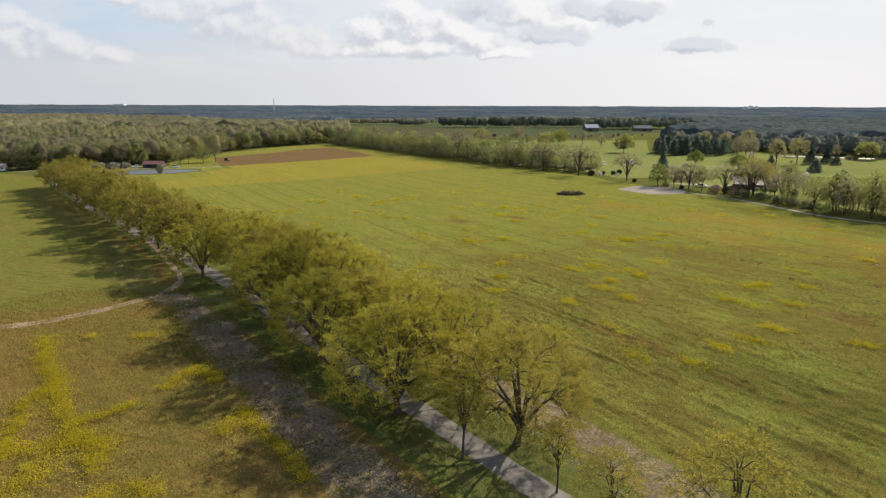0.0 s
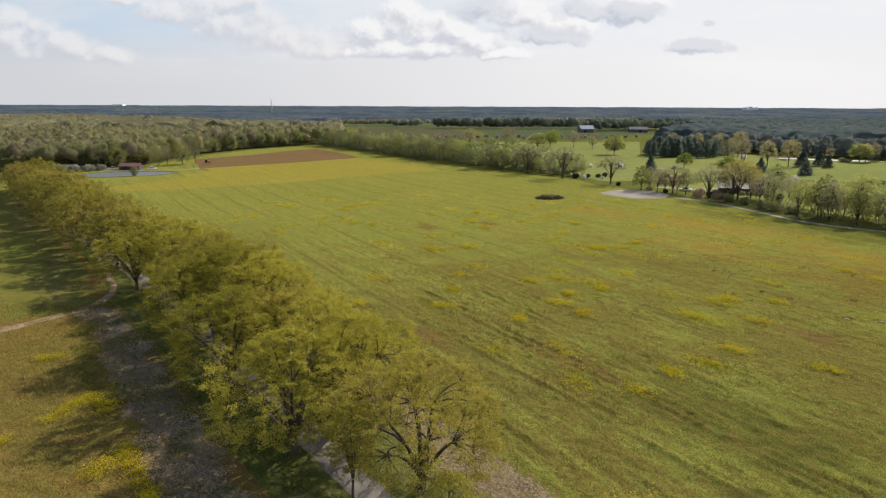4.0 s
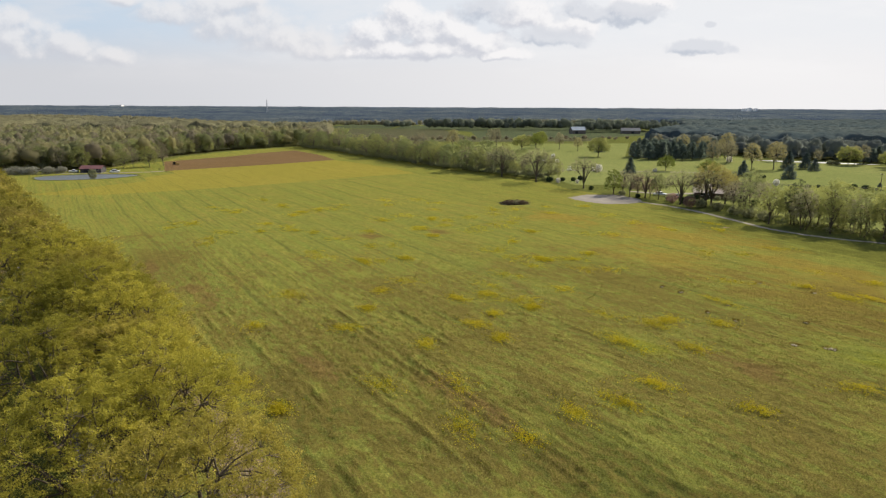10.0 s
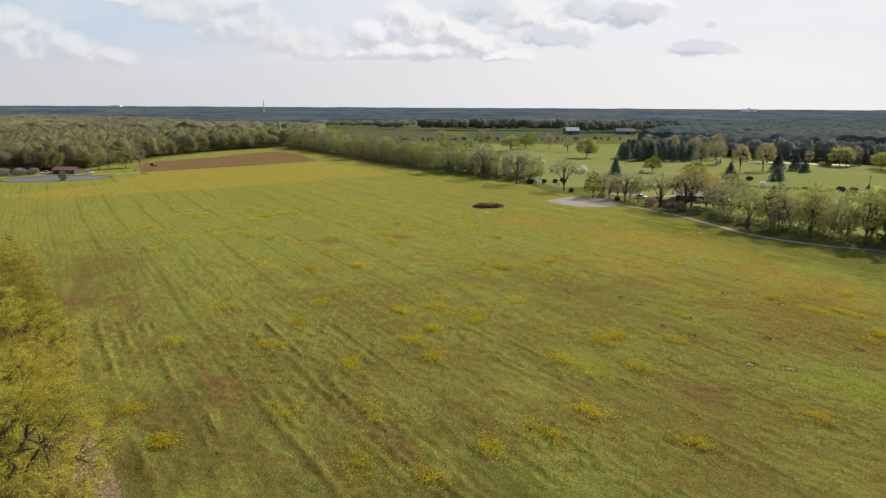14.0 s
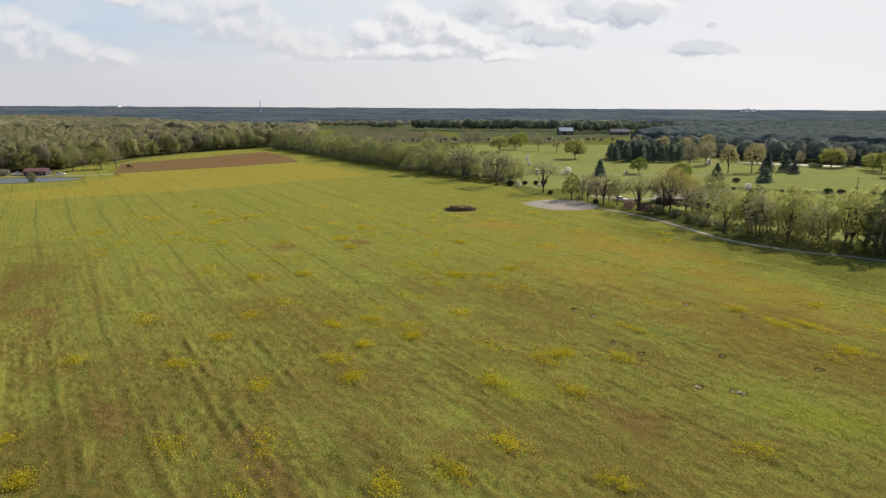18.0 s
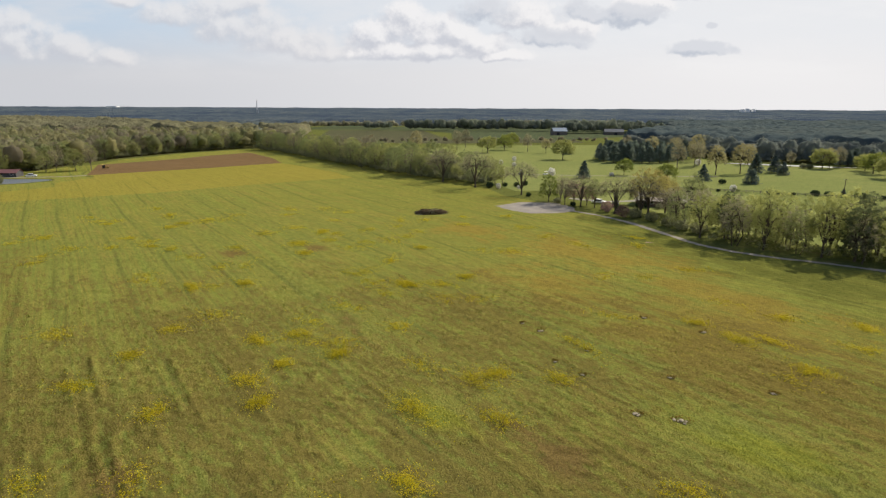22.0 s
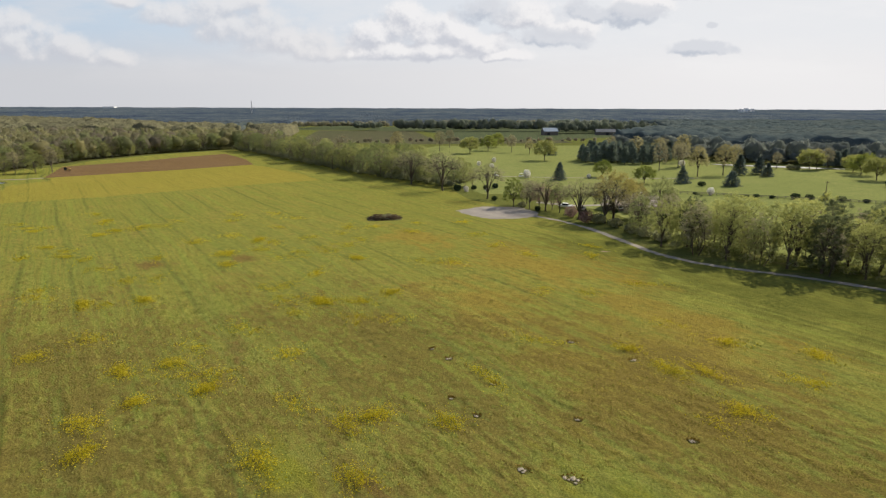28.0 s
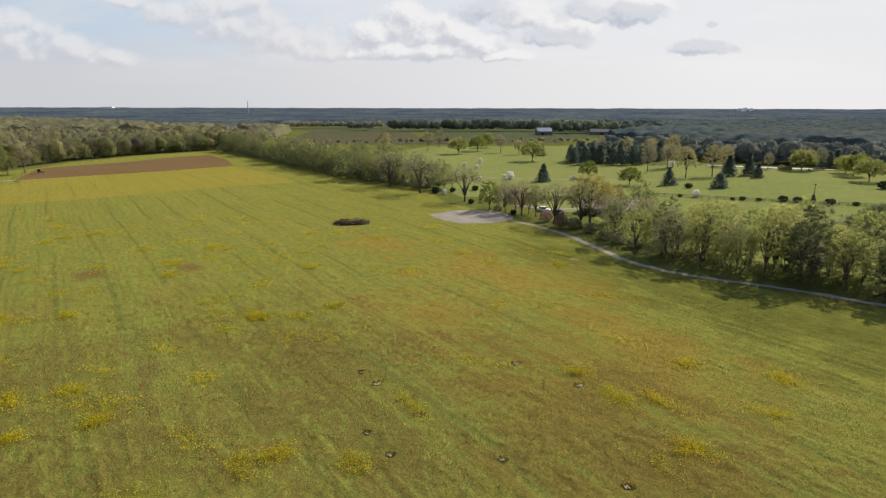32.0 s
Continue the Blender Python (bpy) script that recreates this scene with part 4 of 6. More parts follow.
def canopy_sheet(name, poly, mat, label, cell=7.5, res=2.4, low=11.0, high=16.0, seed=3, relief=2.6, rough=0.5):
    """Crown beside crown as one lumpy surface: each crown a low dome of its own height."""
    r = np.random.default_rng(seed)
    xs, ys = [p[0] for p in poly], [p[1] for p in poly]
    gx, gy = np.meshgrid(np.arange(min(xs), max(xs), res), np.arange(min(ys), max(ys), res))
    g = np.stack([gx.ravel(), gy.ravel()], 1) + r.uniform(-0.4, 0.4, (gx.size, 2)) * res
    jx, jy, tall = r.uniform(0.1, 0.9, (128, 128)), r.uniform(0.1, 0.9, (128, 128)), r.uniform(low, high, (128, 128))
    best = np.full(len(g), -9.0)
    ci, cj = np.floor(g[:, 0] / cell).astype(int), np.floor(g[:, 1] / cell).astype(int)
    for di in (-1, 0, 1):
        for dj in (-1, 0, 1):
            a, b = (ci + di) % 128, (cj + dj) % 128
            dx = g[:, 0] - (ci + di + jx[a, b]) * cell
            dy = g[:, 1] - (cj + dj + jy[a, b]) * cell
            best = np.maximum(best, tall[a, b] - (dx * dx + dy * dy) / (cell * 0.9) ** 2 * relief)
    best += r.normal(0, rough, len(g)) + 1.2 * np.sin(g[:, 0] * 0.045) * np.sin(g[:, 1] * 0.03 + 1)
    ok = inside(g, poly)
    n = gx.shape[1]
    i, j = np.meshgrid(np.arange(gx.shape[0] - 1), np.arange(n - 1), indexing="ij")
    q = np.stack([i * n + j, i * n + j + 1, (i + 1) * n + j + 1, (i + 1) * n + j], -1).reshape(-1, 4)
    q = q[ok[q].all(1)]
    rim = np.zeros(len(g), bool)
    count = np.bincount(q.ravel(), minlength=len(g))
    rim[(count > 0) & (count < 4)] = True
    near_edge = np.full(len(g), 99.0)
    for (x0, y0), (x1, y1) in zip(poly, poly[1:] + poly[:1]):
        d = np.array([x1 - x0, y1 - y0])
        t = np.clip(((g - [x0, y0]) @ d) / (d @ d), 0, 1)
        near_edge = np.minimum(near_edge, np.hypot(*(g - [x0, y0] - t[:, None] * d).T))
    best *= np.clip(0.78 + near_edge / 50 + 0.15 * np.sin(g[:, 0] * 0.13) * np.sin(g[:, 1] * 0.11), 0.3, 1.0)
    best[rim] = 0.5
    used = np.unique(q)
    index = np.zeros(len(g), int)
    index[used] = np.arange(len(used))
    v = np.concatenate([g[used], best[used][:, None]], 1)
    return tagged(link(name, v, index[q], mat, smooth=True), label, "woods", kind="stuff")


IN_VIEW_RIGHT = [(262, 470), (300, 450), (350, 420), (470, 385), (540, 480), (740, 860), (820, 1100), (400, 1100), (340, 800), (290, 740), (225, 640), (215, 570), (240, 505)]
IN_VIEW_LEFT = [(-410, 630), (-125, 630), (-150, 690), (-190, 720), (-300, 830), (-420, 950), (-620, 1090), (-900, 1090), (-760, 930), (-500, 600), (-420, 480)]
SPUR = [(-128, 650), (-112, 670), (-104, 700), (-132, 880), (-215, 905), (-200, 850), (-140, 715)]
VALLEY = [(-190, 720), (-300, 830), (-420, 950), (-620, 1090), (-190, 1100), (-212, 905), (-198, 850), (-135, 715)]
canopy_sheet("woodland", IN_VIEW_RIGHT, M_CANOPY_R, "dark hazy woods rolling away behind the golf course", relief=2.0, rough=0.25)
canopy_sheet("woodland", IN_VIEW_LEFT, M_CANOPY_L, "olive and brown spring woods rolling away", seed=4, high=17.5)
canopy_sheet("woodland", SPUR, M_CANOPY_L, "olive spring woods on a low spur", seed=6, low=8.0, high=13.0)
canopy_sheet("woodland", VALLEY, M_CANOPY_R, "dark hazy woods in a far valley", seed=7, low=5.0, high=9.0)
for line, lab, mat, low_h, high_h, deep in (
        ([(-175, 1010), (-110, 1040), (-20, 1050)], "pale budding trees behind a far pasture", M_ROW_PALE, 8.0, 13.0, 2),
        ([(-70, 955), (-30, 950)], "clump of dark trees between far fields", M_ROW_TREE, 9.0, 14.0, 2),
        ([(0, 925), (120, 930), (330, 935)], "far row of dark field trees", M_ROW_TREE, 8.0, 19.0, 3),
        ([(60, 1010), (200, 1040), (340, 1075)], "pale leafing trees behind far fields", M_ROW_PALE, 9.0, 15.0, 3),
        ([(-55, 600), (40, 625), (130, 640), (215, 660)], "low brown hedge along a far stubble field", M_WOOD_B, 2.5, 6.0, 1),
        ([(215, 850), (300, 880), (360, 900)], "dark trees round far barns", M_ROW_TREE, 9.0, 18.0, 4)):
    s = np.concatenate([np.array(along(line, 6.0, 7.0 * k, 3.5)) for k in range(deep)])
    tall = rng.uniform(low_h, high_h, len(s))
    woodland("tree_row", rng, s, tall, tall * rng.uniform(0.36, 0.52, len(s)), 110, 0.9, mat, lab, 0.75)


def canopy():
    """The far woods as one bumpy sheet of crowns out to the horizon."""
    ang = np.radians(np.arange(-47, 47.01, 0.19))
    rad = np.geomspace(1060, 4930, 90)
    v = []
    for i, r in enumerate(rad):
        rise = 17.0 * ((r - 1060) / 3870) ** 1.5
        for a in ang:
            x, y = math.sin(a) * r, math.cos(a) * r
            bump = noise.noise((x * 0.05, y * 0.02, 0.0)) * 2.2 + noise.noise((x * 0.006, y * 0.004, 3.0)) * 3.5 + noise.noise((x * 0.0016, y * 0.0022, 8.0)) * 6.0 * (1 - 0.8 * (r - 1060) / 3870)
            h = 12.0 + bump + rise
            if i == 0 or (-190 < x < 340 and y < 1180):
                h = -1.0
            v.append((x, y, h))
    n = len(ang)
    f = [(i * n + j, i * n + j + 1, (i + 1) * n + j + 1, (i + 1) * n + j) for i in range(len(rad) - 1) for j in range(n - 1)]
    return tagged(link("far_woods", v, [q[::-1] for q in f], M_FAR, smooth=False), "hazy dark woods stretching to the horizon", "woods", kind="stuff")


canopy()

# ---- the avenue ----
oaks = [broadleaf("oak_tree", 11, 12.4, 7.4, 0.17, 60000, 0.122, M_OAK, limbs=9, forks=(5, 6), twigs=7, girth=0.027, low=0.06, least=-0.55, tuft=0.105, loose=0.2, airy=1.0), broadleaf("oak_tree", 12, 12.8, 7.2, 0.2, 60000, 0.122, M_OAK, limbs=8, forks=(5, 6), twigs=7, girth=0.027, low=0.08, least=-0.55, tuft=0.11, loose=0.2, airy=1.0),
        broadleaf("oak_tree", 13, 11.8, 7.4, 0.15, 58000, 0.122, M_OAK_TAN, limbs=9, forks=(5, 6), twigs=7, girth=0.028, low=0.07, least=-0.5, tuft=0.105, loose=0.19, airy=1.0)]
far_oaks = [broadleaf("oak_tree", 15, 12.4, 7.4, 0.2, 8500, 0.31, M_OAK_FAR, limbs=7, forks=(4, 4), twigs=4, girth=0.024, low=0.12), broadleaf("oak_tree", 16, 12.0, 7.2, 0.2, 8000, 0.31, M_OAK_FAR_TAN, limbs=7, forks=(4, 4), twigs=4, girth=0.024, low=0.12)]
plant(oaks, [(-4.9, 59.7, 1.04), (-15.6, 73.2, 1.0), (7.4, 53.6, 1.02), (-25.9, 87.3, 1.0), (-0.1, 64.9, 1.0), (-9.9, 77.6, 1.0), (-46.9, 112.8, 0.95), (-19.6, 89.6, 1.04), (-29.4, 102.2, 1.04), (-40.2, 115.9, 1.04)],
      "broad oak with fresh yellow-green spring leaves beside the lane", group="avenue oaks", seed=4)
plant(oaks[:2], [(-4.4, 71.6, 0.95), (-14.0, 84.2, 0.98), (-24.2, 96.2, 0.98), (-34.6, 109.4, 0.98)],
      "smaller oak in yellow-green leaf closing the avenue row", group="avenue oaks", seed=14)
left = along([(-58, 126.5), (-92.5, 166.5), (-162, 248)], 13.5)
right = along([(-52, 127), (-88, 167.5), (-158, 250)], 12.0)
plant(far_oaks, [(x, y, 0.9 + 0.2 * ((i * 7) % 5) / 5) for i, (x, y) in enumerate(left + right)], "spreading yellow-green oak in a row beside the lane", group="avenue oaks", seed=5)
young = [broadleaf("young_tree", 21, 9.0, 2.0, 0.35, 4200, 0.13, M_OAK, limbs=10, forks=(3, 3), twigs=4, girth=0.012, low=0.2), broadleaf("young_tree", 22, 8.0, 3.2, 0.25, 7000, 0.13, M_OAK_TAN, limbs=8, forks=(4, 4), twigs=5, girth=0.016, low=0.12)]
plant(young, [(1.9, 51.2, 1.05), (21.0, 37.6, 1.38), (10.0, 46.0, 0.8), (13.2, 41.5, 0.85)], "slender young tree with thin yellowish leaves beside the lane", group="young lane trees", seed=6)

# ---- the hedgerow ----
hedge_trees = [broadleaf("hedgerow_tree", 41, 14.5, 4.6, 0.2, 5200, 0.36, M_HEDGE, M_BARK_PALE, limbs=5, forks=(3, 3), twigs=4, girth=0.013, low=0.06, trunks=2, least=-0.8, tuft=0.18),
               broadleaf("hedgerow_tree", 42, 12.8, 4.8, 0.2, 5200, 0.36, M_HEDGE_Y, M_BARK_PALE, limbs=5, forks=(3, 3), twigs=4, girth=0.013, low=0.06, trunks=2, least=-0.8, tuft=0.18),
               broadleaf("hedgerow_tree", 43, 14, 4.4, 0.2, 2200, 0.33, M_HEDGE_B, M_BARK_PALE, limbs=5, forks=(3, 3), twigs=5, girth=0.014, low=0.15, trunks=2, least=-0.6)]
hr = random.Random(8)
places = [(x, y, hr.choice((0.62, 0.78, 0.9, 1.0, 1.1, 1.2)) * hr.uniform(0.94, 1.06)) for side in (-2, -8, -14) for x, y in along(HEDGE, 8.8 if side > -10 else 12.0, side, 1.6, hr)]
places = [(x, y, k if y > 330 else k * 0.8 if y > 316 else k * 0.62) for x, y, k in places if y > 306 or k > 0.95]
plant([hedge_trees[k] for k in (0, 1, 0, 2, 1)], places, "hedgerow tree in thin spring leaf at the field edge", group="hedgerow trees", seed=9)
EDGE = [(-215, 306), (-192, 326), (-172, 341), (-160, 350), (-162, 380), (-160, 424), (-142, 482), (-110, 530)]
plant(hedge_trees, [(x, y, hr.uniform(0.7, 1.0)) for side in (1.0, 6.0) for x, y in along(EDGE, 6.5, side, 1.8, hr)], "spring tree in thin leaf at the edge of the woods", group="woodland edge trees", seed=29)
s = np.array(along(EDGE, 2.6, 0.0, 1.4, hr) + along(EDGE, 3.0, 4.0, 2.0, hr))
woodland("edge_scrub", rng, s, rng.uniform(2.0, 5.0, len(s)), rng.uniform(1.3, 2.4, len(s)), 80, 0.6, M_SCRUB, "low scrub along the edge of the woods", 0.4)
s = np.array(along(HEDGE, 2.2, 1.0, 1.2, hr) + along(HEDGE, 2.6, -5, 2.0, hr) + along(HEDGE, 3.2, -11, 2.0, hr))
woodland("hedgerow_scrub", rng, s, rng.uniform(2.0, 4.5, len(s)), rng.uniform(1.2, 2.2, len(s)), 80, 0.7, M_SCRUB, "tangled low scrub filling the hedgerow", 0.4)

# ---- the belt along the drive ----
belt_kinds = [broadleaf("belt_tree", 51, 14.0, 4.2, 0.2, 7000, 0.25, M_SPRING, limbs=5, forks=(4, 3), twigs=5, girth=0.012, low=0.1, trunks=2, least=-0.7),
              broadleaf("belt_tree", 52, 15.0, 4.6, 0.24, 7500, 0.25, M_SPRING_Y, limbs=9, forks=(4, 3), twigs=5, girth=0.016, low=0.14, least=-0.6),
              broadleaf("belt_tree", 53, 12.5, 3.8, 0.2, 3600, 0.23, M_SPRING_B, limbs=5, forks=(4, 3), twigs=5, girth=0.012, low=0.12, trunks=2, least=-0.7),
              broadleaf("belt_tree", 54, 15.0, 4.8, 0.22, 7000, 0.25, M_SPRING_Y, limbs=9, forks=(4, 3), twigs=5, girth=0.016, low=0.12, least=-0.6)]
BELT = [(121, 205), (125, 191), (132.5, 182), (140.5, 175), (151, 167), (163, 159), (178, 150), (196, 141)]
places = [(x, y, hr.uniform(0.68, 0.98)) for side, gap in ((-4.0, 6.4), (1.0, 6.4), (6.0, 6.8), (11.0, 7.0)) for x, y in along(BELT, gap, side, 1.6, hr)]
places = [q for i, q in enumerate(places) if q[1] < 197 or i % 3 == 0]
plant(belt_kinds, places, "slim spring tree in the belt along the gravel drive", group="drive belt trees", seed=10)
dark_tree = [broadleaf("ivy_tree", 55, 14.5, 4.0, 0.3, 6500, 0.24, M_DARK_LEAF, limbs=8, forks=(4, 4), girth=0.018, low=0.12, least=-0.5), broadleaf("ivy_tree", 56, 15.5, 3.8, 0.3, 14000, 0.26, M_DARK_LEAF, limbs=8, forks=(4, 4), girth=0.016, low=0.03, least=-0.9, top=0.62)]
plant(dark_tree, [(127, 191, 0.85), (144.5, 168, 0.95), (152, 176, 0.9), (158, 161, 1.0)], "dark ivy-covered tree standing in the drive belt", group="ivy trees", seed=33)
plant([shrub("paddock_bush", 57, 5.0, 4.0, 1500, 0.5, M_DARK_LEAF)], [(190.3, 220.2, 0.9), (195.2, 217.2, 1.5)], "large dark rounded bush behind the tree belt", "bush", "paddock bushes", 34)
s = np.array(along(BELT, 3.0, -3.8, 1.0, hr) + along(BELT, 4.6, 3, 2.0, hr) + along(BELT, 4.6, 10, 2.0, hr))
woodland("belt_scrub", rng, s, rng.uniform(1.5, 4.5, len(s)), rng.uniform(0.9, 1.7, len(s)), 90, 0.34, M_SCRUB, "dark scrub and brambles under the belt trees", 0)
s = np.array(along(BELT, 5.0, -1.5, 1.6, hr) + along(BELT, 4.4, 6.5, 2.0, hr) + along(BELT, 4.6, 12.5, 1.5, hr))
woodland("belt_saplings", rng, s, rng.uniform(3.0, 7.0, len(s)), rng.uniform(1.2, 2.2, len(s)), 300, 0.32, M_SPRING_Y, "feathery saplings in spring leaf under the belt trees", 0)
polygon("belt_floor", [(112, 206), (117, 188), (122, 178), (134, 167), (150, 156), (190, 133), (206, 140), (170, 166), (148, 182), (136, 194), (126, 212)], 0.016, M_VERGE, label="grass and dead leaves under the belt trees", rough=0.6)
bare = broadleaf("bare_tree", 61, 12.0, 6.6, 0.2, 3600, 0.17, M_SPRING_B, limbs=9, forks=(5, 5), twigs=6, girth=0.024, low=0.2, least=-0.1)
plant([bare], [(82.8, 270.5, 1.05), (66, 292, 1.25), (52, 312, 1.2), (107.7, 228.6, 0.98), (114.2, 222.6, 1.0), (95.8, 258, 0.75), (100.0, 243.2, 0.85), (121.1, 212.3, 0.95)], "wide leafless tree with many bare grey limbs", group="bare trees", seed=11)
green = broadleaf("green_tree", 62, 9, 3.6, 0.2, 6000, 0.27, M_ROUND, limbs=7, girth=0.02, low=0.1, least=-0.7)
plant([green], [(90.5, 252.5, 1.0)], "leafy green tree beside the gravel pad")
brown = [broadleaf("budding_tree", 63, 9, 3.6, 0.22, 3600, 0.24, M_SPRING_B, M_BARK_PALE, limbs=7, girth=0.017, low=0.15), broadleaf("budding_tree", 64, 11.5, 4.0, 0.25, 5000, 0.24, M_SPRING, limbs=7, girth=0.017, low=0.15)]
plant(brown, [(95.3, 247, 0.95), (104, 240, 0.85), (122, 219, 1.0), (133, 230, 1.05), (131, 217, 1.0), (117, 234.5, 0.75), (127, 231, 0.7), (136, 230, 0.75)], "brownish tree in bud beside the gravel drive", group="budding trees", seed=12)
tan = broadleaf("tan_tree", 65, 14, 6.2, 0.22, 12000, 0.24, M_GOLD, limbs=8, forks=(5, 4), twigs=5, girth=0.024, low=0.2)
plant([tan], [(117.6, 226, 1.0), (124.5, 230.5, 0.75)], "tall tree with golden tan catkins beside the house", group="golden trees", seed=13)
redbud = broadleaf("redbud_tree", 66, 8.0, 3.6, 0.2, 4200, 0.22, M_REDBUD, M_BARK_PALE, limbs=8, girth=0.02, low=0.1, least=-0.5)
plant([redbud], [(98.5, 247.5, 0.9), (102.5, 245.0, 0.8)], "purplish-brown redbud tree in bud beside the gravel pad", group="redbud trees", seed=36)
plant([shrub("redbud_shrub", 73, 3.4, 2.0, 700, 0.36, M_REDBUD)], [(106.2, 232.3, 1.0), (108.5, 222.5, 1.1)], "pinkish-brown budding shrub beside the drive", "shrub", "redbud shrubs", 35)
polygon("bare_patch", [(103, 185.6), (104.6, 187.2), (107, 187.4), (108.2, 186.2), (106, 185.4)], 0.03, M_DIRT, label="small bare patch of dry soil in the hay", rough=0.3)
bushes = [shrub("bush", 71, 2.2, 1.5, 420, 0.5, M_BUSH), shrub("bush", 72, 2.4, 1.8, 420, 0.5, M_SCRUB)]
plant(bushes, [(72, 291.9, 1.1), (93.3, 250, 0.8), (78.8, 296.1, 0.8), (112, 222, 1.2), (83.8, 296.3, 0.8), (115.5, 216, 1.1), (97.5, 244, 0.7), (117.5, 208, 1.2), (85, 266, 0.7), (119.5, 203, 1.2), (88, 300, 0.9), (122, 198, 1.2), (122, 240.5, 0.7), (131, 236.8, 0.7), (119.5, 242, 0.7), (125.5, 239, 0.7), (134, 235.5, 0.7), (128.5, 238.0, 0.7), (110, 232, 1.0), (107, 237, 0.9), (133, 226, 1.0)],
      "rounded dark bush at the field edge", "bush", "field edge bushes", 14)

# ---- the golf course ----
round_tree = [broadleaf("round_tree", 81, 12.6, 6.9, 0.2, 9000, 0.46, M_ROUND, limbs=8, girth=0.02, low=0.12, least=-0.6), broadleaf("round_tree", 82, 12.2, 6.7, 0.22, 9000, 0.46, M_SPRING_Y, limbs=8, girth=0.02, low=0.14, least=-0.6)]
plant(round_tree, [(100.2, 526.8, 1.0), (84.7, 497.2, 1.05), (156.5, 319, 0.68), (130.3, 437.3, 1.05), (109.8, 567.5, 0.9), (269.5, 385.1, 0.95), (279.6, 357.7, 0.9), (271.3, 334.1, 0.92), (144, 344.6, 0.62), (285, 372, 0.8)],
      "rounded leafy tree standing on golf grass", group="golf trees", seed=15)
thin_tree = [broadleaf("tall_tree", 84, 14.5, 4.0, 0.35, 4500, 0.36, M_SPRING_B, M_BARK_PALE, limbs=7, girth=0.016, low=0.24, least=-0.7), broadleaf("tall_tree", 85, 14, 4.6, 0.3, 4500, 0.36, M_TAN, limbs=7, girth=0.016, low=0.22, least=-0.6)]
plant(thin_tree, [(116.7, 509.5, 0.9), (207.3, 353.4, 1.12), (204.6, 399.1, 0.85), (192.2, 348.1, 1.05), (183.2, 376.9, 1.0), (128.3, 493.3, 0.8), (199, 392, 0.95), (215, 430, 1.15), (62, 520, 1.0), (30, 500, 1.1), (70, 560, 1.0), (238, 408, 0.9), (254.3, 391, 0.62), (274, 386, 0.8), (283, 391.5, 0.8), (206, 446, 0.95), (212, 452, 1.0), (190, 440, 1.05), (176, 452, 1.0), (219, 446, 0.9)],
      "tall thin tree in pale bud on golf grass", group="golf budding trees", seed=16)
spruce = [conifer("spruce_tree", 86, 8.7, 3.9, 1800, 0.7, M_NEEDLE), conifer("spruce_tree", 87, 10.5, 4.3, 1900, 0.75, M_NEEDLE, low=0.12)]
plant(spruce, [(120.4, 330.5, 0.94), (216.6, 356.1, 1.05), (173.7, 319.4, 0.9), (228.1, 359, 0.95), (227.4, 349, 0.82), (206.8, 269, 0.34), (143.1, 483.3, 1.0), (300, 380, 1.0)], "dark pointed spruce on golf grass", group="golf spruces", seed=17)
plant(bushes[1:], [(258.6, 385, 1.3), (262, 384, 1.0)], "pale round shrub on the lake shore", "shrub", "shore shrubs", 31)
plant([conifer("spread_spruce", 88, 6.4, 4.3, 1400, 0.7, M_NEEDLE, low=0.03, power=0.6)], [(191.9, 310.3, 1.0)], "broad low dark spruce on golf grass")
pines = [conifer("pine_tree", 91, 12.5, 3.8, 2000, 0.75, M_PINE, low=0.2, power=0.5), conifer("pine_tree", 92, 11.5, 3.8, 1900, 0.75, M_PINE, low=0.18, power=0.45), conifer("pine_tree", 93, 13, 3.8, 1900, 0.75, M_PINE, low=0.2, power=0.6)]
pine_row = [(293, 399, 0.8), (299, 402, 0.9), (288, 398, 0.75), (306, 398, 0.85)]
grove = scatter(np.random.default_rng(5), [(148, 420), (165, 410), (187, 411), (216, 440), (222, 470), (190, 462), (158, 452)], 7.4)
plant(pines, [(x, y, 0.85 + 0.25 * ((i * 13) % 7) / 7) for i, (x, y) in enumerate(grove)], "blue-green pine in a dense grove", group="pine grove", seed=18)
plant(pines, pine_row, "blue-green pine on the lake shore", group="shore pines", seed=32)
blossom = shrub("blossom_tree", 95, 3.8, 1.75, 700, 0.5, M_BLOSSOM)
plant([blossom], [(106.3, 339, 1.0), (75.5, 289, 0.6), (86.5, 401, 0.65), (93, 388, 0.7), (205, 402, 1.0), (84, 288, 0.45), (97, 425, 0.8), (171, 283, 0.75), (136, 338, 0.6), (88, 302, 0.5)], "small round tree in full white blossom", "tree", "blossom trees", 19)
plant([shrub("clipped_bush", 96, 2.1, 1.8, 380, 0.5, M_BUSH)], [(178.7, 310, 0.95), (153.3, 281.7, 0.9), (198.2, 272.8, 1.0), (202.5, 271, 0.9), (211.5, 266.5, 1.0), (165, 283.2, 0.5), (181.5, 276, 0.5), (190, 273.5, 0.6), (218.5, 263.5, 0.7), (185, 275.5, 0.7), (260, 308, 1.6), (262, 300, 1.5)],
      "clipped dark bush along a paddock fence", "bush", "fence bushes", 20)


